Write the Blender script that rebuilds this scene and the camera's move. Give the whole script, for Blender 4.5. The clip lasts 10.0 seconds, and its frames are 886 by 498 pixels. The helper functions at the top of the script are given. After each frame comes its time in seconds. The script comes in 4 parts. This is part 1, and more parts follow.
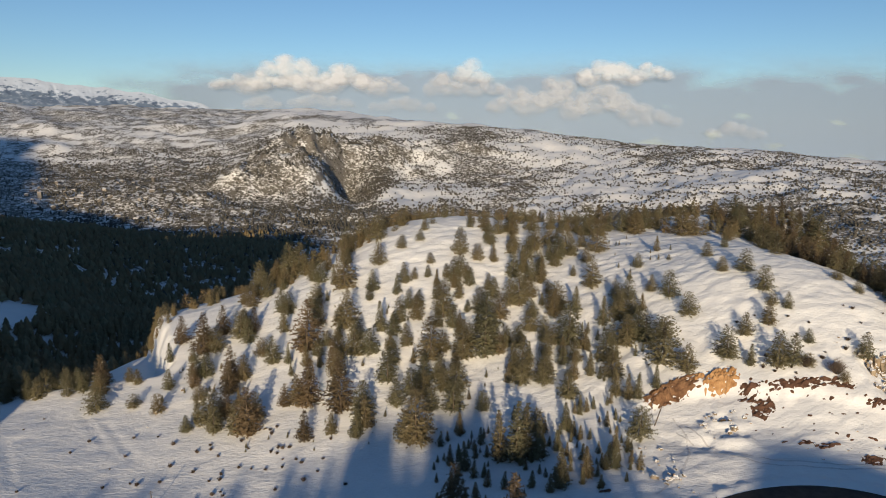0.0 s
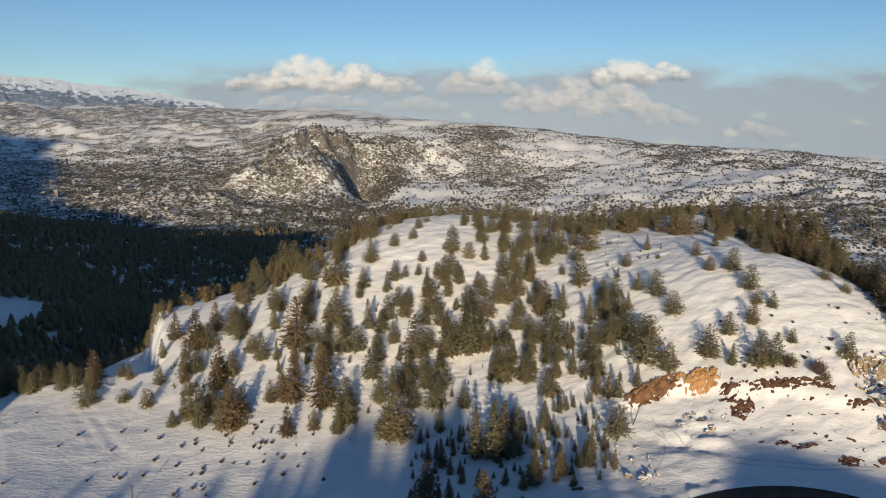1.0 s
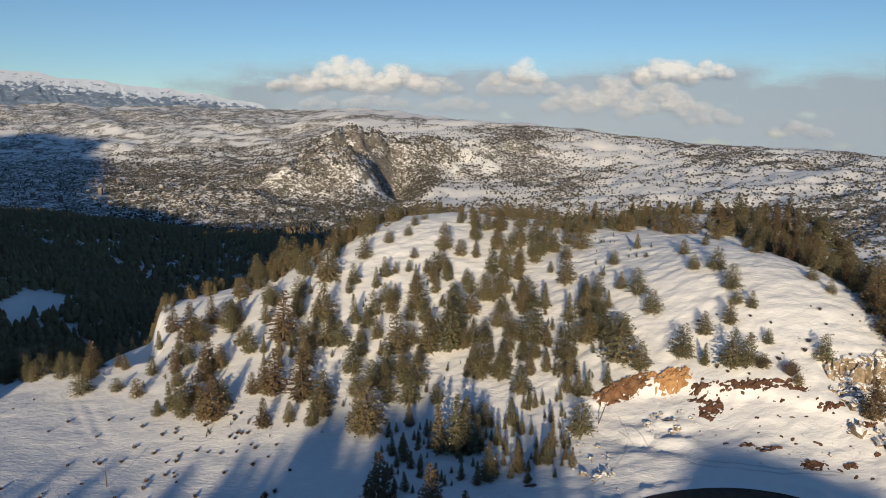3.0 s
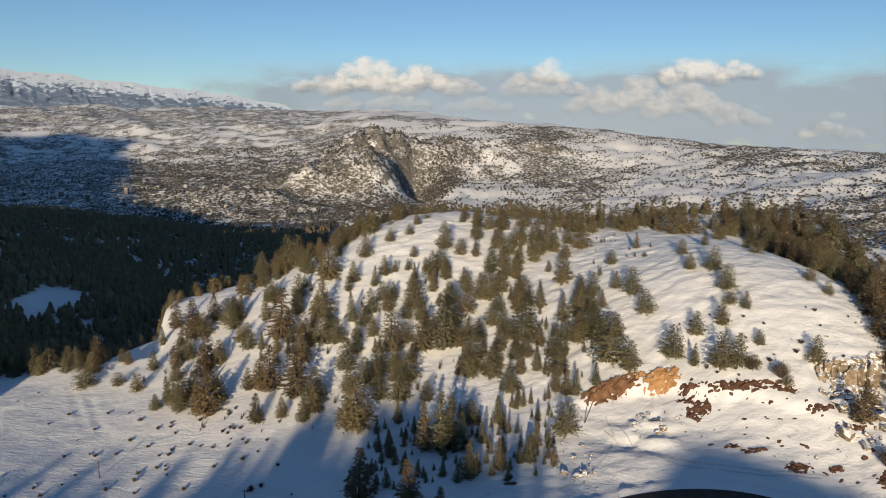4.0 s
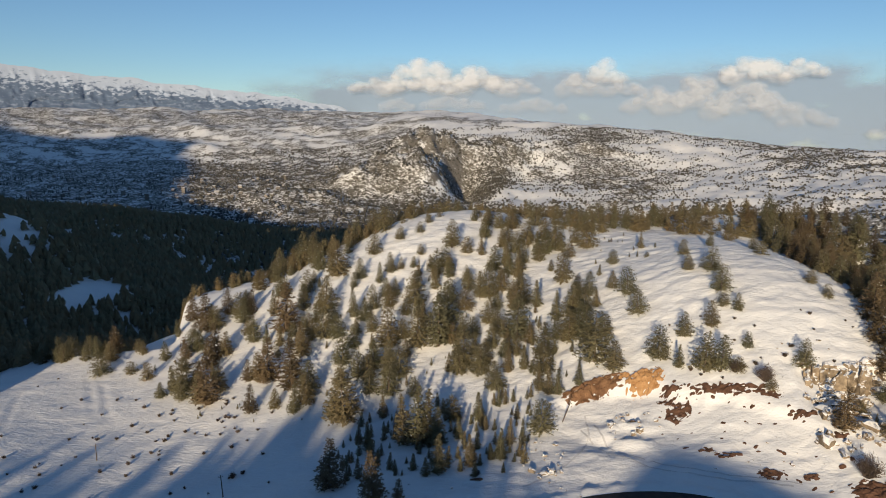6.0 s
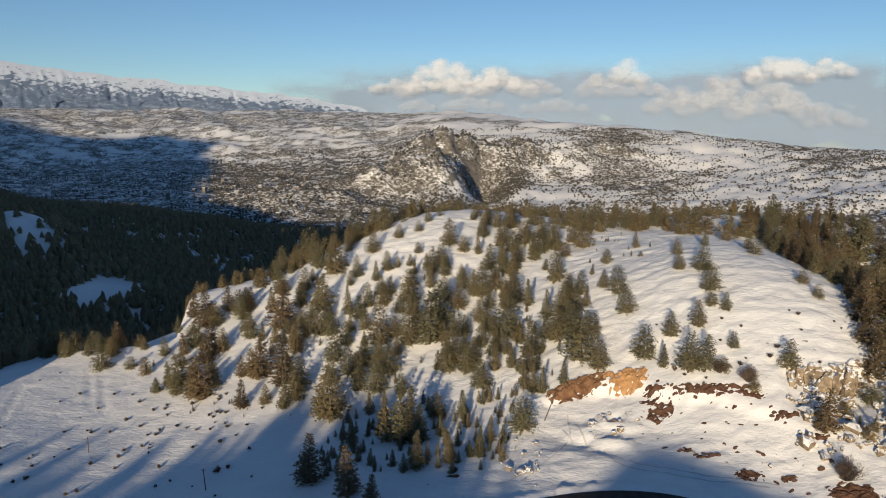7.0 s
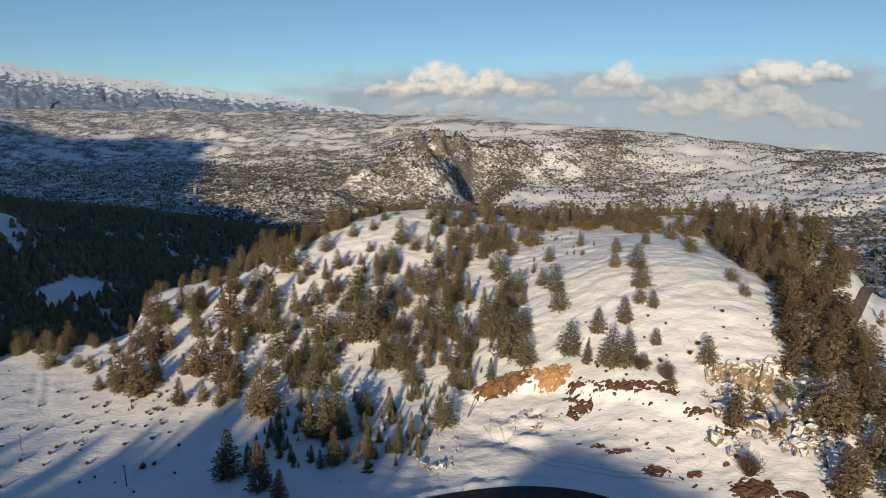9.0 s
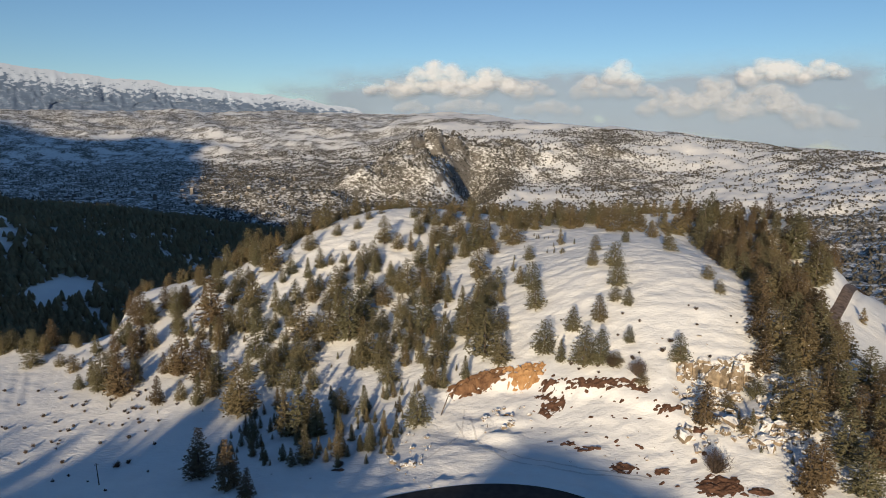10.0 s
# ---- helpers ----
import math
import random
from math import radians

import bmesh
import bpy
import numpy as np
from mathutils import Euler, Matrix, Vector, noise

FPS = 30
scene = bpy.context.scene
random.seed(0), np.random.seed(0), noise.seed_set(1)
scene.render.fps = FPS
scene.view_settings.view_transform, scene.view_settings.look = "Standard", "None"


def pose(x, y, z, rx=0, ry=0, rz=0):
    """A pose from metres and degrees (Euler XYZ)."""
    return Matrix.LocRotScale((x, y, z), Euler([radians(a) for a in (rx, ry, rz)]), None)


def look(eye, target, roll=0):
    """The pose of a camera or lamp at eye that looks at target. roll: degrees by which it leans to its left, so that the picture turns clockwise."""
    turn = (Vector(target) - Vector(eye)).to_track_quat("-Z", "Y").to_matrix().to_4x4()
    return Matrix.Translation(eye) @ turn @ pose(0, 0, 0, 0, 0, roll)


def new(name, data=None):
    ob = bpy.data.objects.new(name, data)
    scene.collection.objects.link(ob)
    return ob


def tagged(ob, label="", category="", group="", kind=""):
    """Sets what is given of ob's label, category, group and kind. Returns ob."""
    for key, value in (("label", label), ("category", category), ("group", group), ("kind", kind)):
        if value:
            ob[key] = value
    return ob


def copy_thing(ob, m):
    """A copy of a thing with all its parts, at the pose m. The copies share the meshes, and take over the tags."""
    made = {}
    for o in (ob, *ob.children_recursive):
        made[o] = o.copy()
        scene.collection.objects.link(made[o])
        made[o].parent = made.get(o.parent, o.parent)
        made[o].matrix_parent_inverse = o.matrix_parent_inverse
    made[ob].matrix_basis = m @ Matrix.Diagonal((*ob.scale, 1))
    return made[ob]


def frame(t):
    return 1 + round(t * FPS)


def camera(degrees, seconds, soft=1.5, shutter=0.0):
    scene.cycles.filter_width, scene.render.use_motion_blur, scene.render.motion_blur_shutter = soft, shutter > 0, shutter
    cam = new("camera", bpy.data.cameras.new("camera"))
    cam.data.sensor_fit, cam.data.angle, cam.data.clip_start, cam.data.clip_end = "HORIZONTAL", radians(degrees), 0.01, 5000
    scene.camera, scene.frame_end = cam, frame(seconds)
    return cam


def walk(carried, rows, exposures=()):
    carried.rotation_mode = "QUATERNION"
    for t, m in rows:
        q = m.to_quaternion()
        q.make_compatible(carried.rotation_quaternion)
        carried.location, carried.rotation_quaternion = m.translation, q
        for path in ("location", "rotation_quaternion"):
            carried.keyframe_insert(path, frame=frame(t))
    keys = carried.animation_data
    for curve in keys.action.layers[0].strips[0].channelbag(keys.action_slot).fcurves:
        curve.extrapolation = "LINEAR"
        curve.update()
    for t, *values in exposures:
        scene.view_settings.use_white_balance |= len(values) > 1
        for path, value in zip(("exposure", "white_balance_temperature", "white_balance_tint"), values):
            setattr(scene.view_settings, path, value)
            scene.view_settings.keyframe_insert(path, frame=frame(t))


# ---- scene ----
cam = camera(65.0, 10.0, soft=0.9)
PATH = [
    (0, (-4.415, -2.287, 79.621), (-4.384, -0.319, 79.265), 0.5),
    (0.5, (0.44, -2.677, 79.514), (0.451, -0.709, 79.157), 0.5),
    (1, (5.39, -3.036, 79.342), (5.377, -1.068, 78.984), 0.5),
    (1.5, (10.303, -3.269, 79.136), (10.266, -1.302, 78.779), 0.4),
    (2, (15.319, -3.408, 78.915), (15.256, -1.441, 78.558), 0.4),
    (2.5, (20.272, -3.398, 78.676), (20.177, -1.433, 78.318), 0.4),
    (4, (35.236, -3.017, 77.606), (35.038, -1.059, 77.25), 0.4),
    (4.5, (40.159, -2.783, 77.375), (39.925, -0.829, 77.02), 0.3),
    (5, (45.142, -2.521, 77.15), (44.872, -0.571, 76.795), 0.4),
    (5.5, (50.085, -2.137, 76.914), (49.776, -0.193, 76.56), 0.3),
    (7, (64.999, -0.321, 75.872), (64.585, 1.604, 75.521), 0.3),
    (7.5, (69.865, 0.467, 75.636), (69.451, 2.392, 75.287), 0.2),
    (8, (74.8, 1.295, 75.372), (74.387, 3.22, 75.025), 0.3),
    (8.5, (79.648, 2.171, 75.133), (79.234, 4.096, 74.786), 0.2),
    (9, (84.216, 3.026, 74.911), (83.806, 4.953, 74.565), 0.4),
    (9.5, (87.936, 3.785, 74.686), (87.528, 5.712, 74.34), 0.4),
    (10, (91.005, 4.45, 74.492), (90.596, 6.377, 74.145), 0.3),
]
walk(cam, [(t, look(eye, target, roll)) for t, eye, target, roll in PATH], [(0, 0.09, 6750, 10), (10, 0.09, 6750, 10)])

# ---- light ----
SUN_ELEVATION, SUN_FROM = 10.5, 182.0  # degrees; the compass side the light comes from, 180 is behind the first view
world = bpy.data.worlds.new("sky")
scene.world = world
world.use_nodes = True
wn, wl = world.node_tree.nodes, world.node_tree.links
wn.clear()
sky = wn.new("ShaderNodeTexSky")
sky.sky_type, sky.sun_disc = "NISHITA", False
sky.sun_elevation, sky.sun_rotation = radians(SUN_ELEVATION), radians(SUN_FROM)
sky.altitude, sky.air_density, sky.dust_density, sky.ozone_density = 1500, 1.0, 0.0, 3.6
sky_light = wn.new("ShaderNodeBackground")
sky_light.inputs["Strength"].default_value = 0.104
wl.new(sky.outputs[0], sky_light.inputs[0])
wl.new(sky_light.outputs[0], wn.new("ShaderNodeOutputWorld").inputs[0])

sun = new("sun", bpy.data.lights.new("sun", "SUN"))
sun.data.energy, sun.data.angle, sun.data.color = 4.5, radians(0.9), (1.0, 0.83, 0.59)
_a, _e = radians(SUN_FROM), radians(SUN_ELEVATION)
sun.matrix_world = look((math.sin(_a) * math.cos(_e) * 900, math.cos(_a) * math.cos(_e) * 900, math.sin(_e) * 900), (0, 0, 0))
scene.view_settings.exposure = 0.0

# ---- the lie of the land ----
def gradient_noise(x, y, seed=0):
    """Smooth noise of about -1 to 1 with cells one unit wide, over arrays."""
    x, y = np.asarray(x, float), np.asarray(y, float)
    xi, yi = np.floor(x).astype(np.int64), np.floor(y).astype(np.int64)
    fx, fy = x - xi, y - yi

    def corner(i, j):
        h = ((xi + i) * 374761393 + (yi + j) * 668265263 + seed * 974634777) & 0xFFFFFFFF
        h = ((h ^ (h >> 13)) * 1274126177) & 0xFFFFFFFF
        a = ((h ^ (h >> 16)) & 0xFFFF) * (2 * np.pi / 65536)
        return np.cos(a) * (fx - i) + np.sin(a) * (fy - j)

    u, v = fx ** 3 * (fx * (fx * 6 - 15) + 10), fy ** 3 * (fy * (fy * 6 - 15) + 10)
    low = corner(0, 0) * (1 - u) + corner(1, 0) * u
    high = corner(0, 1) * (1 - u) + corner(1, 1) * u
    return (low * (1 - v) + high * v) * 1.5


def fractal(x, y, octaves=4, seed=0):
    return sum(gradient_noise(x * 2 ** k, y * 2 ** k, seed + 7 * k) * 0.5 ** k for k in range(octaves))


def ridged(x, y, octaves=4, seed=0):
    return sum((1 - 2 * np.abs(gradient_noise(x * 2 ** k, y * 2 ** k, seed + 7 * k))) * 0.55 ** k for k in range(octaves))


def ease(a, b, x):
    u = np.clip((x - a) / (b - a), 0, 1)
    return u * u * (3 - 2 * u)


# The near hill: round swells 48 m wide, 60 m apart to the east and 50 m apart to the north.
SWELLS = [
    [-0.7, -0.2, 2.7, 2.2, 6.2, 10.6, 8.2, 4.8, 1.0],
    [-3.2, -3.1, -0.5, -2.6, 9.8, -5.1, -2.9, 6.8, 2.7],
    [-4.6, 0.8, -2.3, -6.6, 1.4, -6.7, 7.3, -2.9, 2.4],
    [-5.8, -0.8, -4.0, 4.2, -3.4, 19.6, 25.8, -17.0, 3.8],
    [-10.2, -1.3, -5.6, 9.5, 2.1, 12.8, 4.4, -12.9, 5.9],
    [-20.1, 17.7, 1.3, 16.0, 10.8, 7.3, 12.1, 0.6, -2.3],
    [-23.7, 5.3, -5.5, 18.6, 12.8, 7.9, 19.8, 3.4, -7.7],
    [-18.0, -24.1, -21.4, 4.6, -0.4, 3.7, 12.6, 2.3, -4.2],
    [-8.9, -16.8, -14.3, -10.6, -15.8, -11.1, -3.5, -2.3, -1.7],
]
# The country beyond: heights along bearings (degrees, left is plus) at distances from the middle of the flight.
MIDDLE = (40.0, 0.0)
BEARINGS = [-34, -24, -14, -6, 2, 10, 18, 26, 34, 42, 50]
DISTANCES = [400, 650, 900, 1300, 1700, 2200, 2800, 3500, 4500]
COUNTRY = [
    [-25, -20, 0, 10, 0, -40, -62, -75, -65, -48, -35],
    [-70, -75, -70, -80, -90, -110, -108, -88, -42, -22, -5],
    [-95, -100, -105, -115, -120, -108, -80, -59, -31, -13, 25],
    [-100, -105, -120, -130, -130, -125, -122, -122, -118, -70, 22],
    [-85, -85, -105, -115, -120, -110, -115, -118, -118, -112, -30],
    [-65, -50, -70, -75, -80, -70, -100, -110, -112, -112, -70],
    [-57, -24, -5, 38, 40, 20, -55, -80, -95, -102, -70],
    [-80, -45, -10, 35, 85, 120, 75, 60, 40, 22, 50],
    [-140, -100, -60, 0, 60, 140, 145, 150, 150, 150, 160],
]
# Crags, then an unseen blocker and a knob: east, north, height, half width east, half width north.
CRAGS = [(-470, 2000, 46, 95, 70), (-385, 2090, 48, 100, 80), (-270, 2190, 46, 110, 80), (-130, 2290, 40, 130, 80), (-430, 1840, 40, 70, 95), (-345, 1830, 44, 70, 80), (-520, 1740, 30, 80, 60), (30, 2420, 34, 150, 80), (-640, 1580, 24, 110, 60),
         (-430, 2050, 13, 60, 45), (-350, 2110, 15, 60, 45), (-305, 1800, 20, 40, 80), (-480, 1670, 20, 36, 30), (-255, 1990, -44, 30, 110), (-215, 1850, -38, 32, 100), (-170, 1690, -20, 36, 90)]
# First an unseen mountain added to shade the eastern slopes, then the western knob.
BLOCKER_AND_KNOB = [(1420, -250, 400, 300, 350), (-350, 448, 30, 30, 26), (-410, 455, 14, 44, 40)]
# Unseen ridges added out to the west to shade the valley: the heights of their crests from west to east.
SHADING_RIDGES = [(85.0, 42.0, [-720, -600, -560, -432, -365, -342, -322, -270, -200, -180, -165, -150], [113, 113, 111, 100, 98, 81, 98, 95, 70, 52, 28, 0]),
               (-350.0, 240.0, [-3400, -2913, -2671, -2381, -2151, -2017, -1966, -1800, -1639, -1600, -1397, -1139, -939, -850, -780], [760, 729, 677, 594, 572, 591, 625, 590, 588, 500, 417, 308, 249, 100, 0])]


def shading_ridges(x, y, z):
    for north, deep, at, crest in SHADING_RIDGES:
        g = np.exp(-((y - north) / deep) ** 2 / 2) * ease(at[-1] + 15, at[-1] - 25, x) * ease(at[0] - 160, at[0], x)
        z = z * (1 - g) + g * (np.interp(x, at, crest) + 5 * fractal(x / 70, y / 300, 3, 55))
    return z


def massif(x, y):
    """How much a place belongs to the rocky ridge, 0 to 1."""
    return np.clip(sum(np.exp(-((x - cx) / (0.9 * sx)) ** 2 / 2 - ((y - cy) / (0.9 * sy)) ** 2 / 2) for cx, cy, h, sx, sy in CRAGS[:7]), 0, 1)


def curve_weights(u):
    """Catmull-Rom weights of the four neighbours at u between the second and third."""
    return (-0.5 * u + u * u - 0.5 * u ** 3, 1 - 2.5 * u * u + 1.5 * u ** 3, 0.5 * u + 2 * u * u - 1.5 * u ** 3, -0.5 * u * u + 0.5 * u ** 3)


def country(x, y):
    dx, dy = x - MIDDLE[0], y - MIDDLE[1]
    r = np.hypot(dx, dy)
    b = np.degrees(np.arctan2(-dx, dy))
    table = np.array(COUNTRY, float)
    fr = np.interp(np.log(np.maximum(r, 1)), np.log(DISTANCES), np.arange(len(DISTANCES)))
    fb = np.interp(b, BEARINGS, np.arange(len(BEARINGS)))
    i, j = np.minimum(fr.astype(int), len(DISTANCES) - 2), np.minimum(fb.astype(int), len(BEARINGS) - 2)
    wi, wj = curve_weights(fr - i), curve_weights(fb - j)
    z = 0
    for p in range(4):
        for q in range(4):
            z = z + wi[p] * wj[q] * table[np.clip(i + p - 1, 0, len(DISTANCES) - 1), np.clip(j + q - 1, 0, len(BEARINGS) - 1)]
    aside = ease(50, 85, np.abs(b - 8) - 0)
    z = z * (1 - aside) + aside * (-25 + 14 * fractal(x / 400, y / 400, 3, 5))
    far = ease(450, 1500, r)
    z = z + far * (9 * fractal(x / 330, y / 330, 5, 11) + 7 * ridged(x / 210, y / 210, 4, 23) - 4)
    z = z + ease(1000, 1500, r) * ease(3200, 2500, r) * 6 * ridged(x / 150 + 0.4 * fractal(x / 300, y / 300, 2, 13), y / 170, 4, 27)
    z = z + ease(2600, 3600, r) * 16 * fractal(x / 420, y / 420, 4, 31)
    for cx, cy, h, sx, sy in CRAGS:
        g = np.exp(-((x - cx) / sx) ** 2 / 2 - ((y - cy) / sy) ** 2 / 2)
        z = z + g * (h + 0.30 * h * ridged(x / 85 + 0.5 * fractal(x / 90, y / 90, 2, 43), y / 120, 5, 41))
    for cx, cy, h, sx, sy in BLOCKER_AND_KNOB:
        g = np.exp(-((x - cx) / sx) ** 2 / 2 - ((y - cy) / sy) ** 2 / 2)
        z = z + h * g * (1 + 0.16 * fractal(x / 160, y / 160, 4, 51))
    return z


def hill(x, y):
    z = -12.0
    for j, row in enumerate(SWELLS):
        for i, a in enumerate(row):
            z = z + a * np.exp(-((x + 210 - 60 * i) ** 2 + (y - 60 - 50 * j) ** 2) / 4608.0)
    return z


def south_ridge(x, y, z):
    """The wooded rise behind the flight, over which the low sun comes."""
    crest = np.interp(x, [-300, -150, -90, -66, -57, -49, -38, -34, -19, -10, 0, 12, 22, 30, 36, 39, 47, 52, 57, 60, 64, 70, 78, 84, 90, 94, 99, 106, 114, 136, 170, 300],
                      [20, 25, 28, 30, 34, 36.5, 38.5, 42, 43, 45.5, 50, 52, 48.5, 47, 46, 48, 46.6, 47, 48, 49.6, 52.6, 54.9, 55.3, 54.2, 53.2, 51.8, 51.6, 48.5, 45, 40, 34, 20]) + np.interp(x, [20, 45], [1.2, 0.3]) * fractal(x / 35, y / 200, 3, 61)
    g = np.exp(-((y + 130) / 42.0) ** 2 / 2) * ease(420, 250, np.abs(x - 20))
    return z * (1 - g) + crest * g


# The brow of the old cutting, and shallow grooves across the field.
BROW_X, BROW_Y = [52, 57, 63, 76, 83, 88, 96, 111, 118], [179, 181, 182.5, 181, 177, 174.5, 172.8, 163.5, 158]
GROOVES = [((-126, 226), (-101, 195)), ((-112, 216), (-93, 192)), ((-140, 206), (-122, 180))]


def cutting(x, y):
    """Where ground was dug away below the brow, with heaps left on its floor."""
    below = np.interp(x, BROW_X, BROW_Y) - y + 0.8 * fractal(x / 5, y / 5, 2, 65)
    there = ease(51, 57, x) * ease(118, 108, x)
    deep = np.interp(x, [52, 62, 78, 90, 118], [1.2, 2.6, 3.0, 1.8, 1.2])
    heaps = np.exp(-((x - 71) / 9) ** 2 - ((y - 165) / 8) ** 2)
    hollow = np.exp(-((x - 67) / 8) ** 2 - ((y - 160.5 + 0.5 * (x - 67)) / 3.0) ** 2)
    return -1.7 * hollow + there * (-deep * ease(0, 2.6, below) * ease(30, 9, below)) + heaps * 1.0 * (0.3 + ridged(x / 9, y / 7, 2, 67))


CLIFF_X, CLIFF_Y = [111, 115, 120, 126, 131, 136], [178, 178.5, 177.5, 177, 180.5, 187]


def cliff(x, y):
    """A short drop at the eastern brow, faced with rock."""
    below = np.interp(x, CLIFF_X, CLIFF_Y) - y + 0.5 * fractal(x / 4, y / 4, 2, 69)
    return -np.interp(x, [111, 117, 124, 132, 138], [0, 2.6, 4.6, 3.6, 0]) * ease(0, 1.8, below) * ease(20, 5, below)


def grooves(x, y):
    z = 0
    for (x0, y0), (x1, y1) in GROOVES:
        u = np.clip(((x - x0) * (x1 - x0) + (y - y0) * (y1 - y0)) / ((x1 - x0) ** 2 + (y1 - y0) ** 2), 0, 1)
        off = np.hypot(x - x0 - u * (x1 - x0), y - y0 - u * (y1 - y0))
        z = z - 0.13 * np.exp(-(off / 1.3) ** 2) + 0.05 * np.exp(-((off - 2.2) / 0.9) ** 2)
    return z


# The bend of the road below the hill, and the lane along its eastern foot.
BEND = (76.8, 104.8, 35.2)
LANE = [(168, 205), (174, 240), (183, 286), (193, 307), (221, 367), (262, 430)]
LANE_Y, LANE_X = [p[1] for p in LANE], [p[0] for p in LANE]


def land(x, y):
    """The height of the ground."""
    x, y = np.asarray(x, float), np.asarray(y, float)
    w = 1 - ease(250, 420, np.hypot(x - 20, y - 230))
    near = ease(560, 400, np.hypot(x - 20, y - 230))
    base = hill(x, y)
    z = base if np.all(w == 1) else w * base + (1 - w) * country(x, y)
    z = shading_ridges(x, y, south_ridge(x, y, z))
    # the western spur breaks off steeply
    left = ((x + 105) * -67 + (y - 258) * -31) / 73.8
    z = z - 17 * ease(-1, 8, left + 1.5 * fractal(x / 9, y / 9, 2, 63)) * ease(244, 262, y) * ease(380, 330, y) * ease(60, 30, left)
    slope = ease(-14, 10, base)
    off_bend = np.abs(np.hypot(x - BEND[0], y - BEND[1]) - BEND[2])
    rough = near * ease(3.5, 9, off_bend)
    z = z + rough * (0.45 * fractal(x / 24, y / 24, 3, 3) + (0.10 + 0.22 * slope) * fractal(x / 9.0 + 0.25 * y / 9, y / 4.2, 3, 9))
    z = z + near * (cutting(x, y) + cliff(x, y) + grooves(x, y) + 13 * np.exp(-((x - 180) / 22) ** 2 - ((y - 345) / 34) ** 2))
    # little terraces that the snow keeps on the slope
    z = z + rough * slope * 0.24 * ridged(x / 6.0 + 0.6 * fractal(x / 30, y / 30, 2, 17), y / 2.6, 2, 19)
    # ploughed snow beside the road, and the bed of the lane
    z = z + near * 0.75 * np.exp(-((np.hypot(x - BEND[0], y - BEND[1]) - BEND[2] - 5.2) / 1.1) ** 2) * (0.7 + 0.6 * fractal(x / 3, y / 3, 2, 29))
    lane = np.abs(x - np.interp(y, LANE_Y, LANE_X))
    inside = near * ease(9, 4, lane) * ease(200, 214, y)
    z = z + inside * (-0.8) + near * ease(200, 214, y) * 0.8 * np.exp(-((lane - 5.5) / 1.2) ** 2)
    return z

# ---- materials ----
def material(name):
    m = bpy.data.materials.new(name)
    m.use_nodes = True
    n = m.node_tree.nodes
    return m, n, m.node_tree.links, n["Principled BSDF"]


def noise_node(n, l, scale, detail=4.0, rough=0.55, where=None):
    t = n.new("ShaderNodeTexNoise")
    t.inputs["Scale"].default_value, t.inputs["Detail"].default_value, t.inputs["Roughness"].default_value = scale, detail, rough
    if where is not None:
        l.new(where, t.inputs["Vector"])
    return t.outputs[0]


def ramp(n, l, value, low, high, a=(0, 0, 0), b=(1, 1, 1)):
    r = n.new("ShaderNodeValToRGB")
    r.color_ramp.elements[0].position, r.color_ramp.elements[1].position = low, high
    r.color_ramp.elements[0].color, r.color_ramp.elements[1].color = (*a, 1), (*b, 1)
    l.new(value, r.inputs[0])
    return r.outputs[0]


def mix(n, l, fac, a, b):
    m = n.new("ShaderNodeMix")
    m.data_type = "RGBA"
    for sock, v in ((m.inputs[0], fac), (m.inputs[6], a), (m.inputs[7], b)):
        if isinstance(v, (int, float)):
            sock.default_value = v
        elif isinstance(v, tuple):
            sock.default_value = (*v, 1)
        else:
            l.new(v, sock)
    return m.outputs[2]


def calc(n, l, op, a, b=0.0, clamp=False):
    m = n.new("ShaderNodeMath")
    m.operation, m.use_clamp = op, clamp
    for sock, v in zip(m.inputs, (a, b)):
        if isinstance(v, (int, float)):
            sock.default_value = v
        else:
            l.new(v, sock)
    return m.outputs[0]


def bump(n, l, height, strength, distance, bsdf):
    b = n.new("ShaderNodeBump")
    b.inputs["Strength"].default_value, b.inputs["Distance"].default_value = strength, distance
    l.new(height, b.inputs["Height"])
    l.new(b.outputs[0], bsdf.inputs["Normal"])


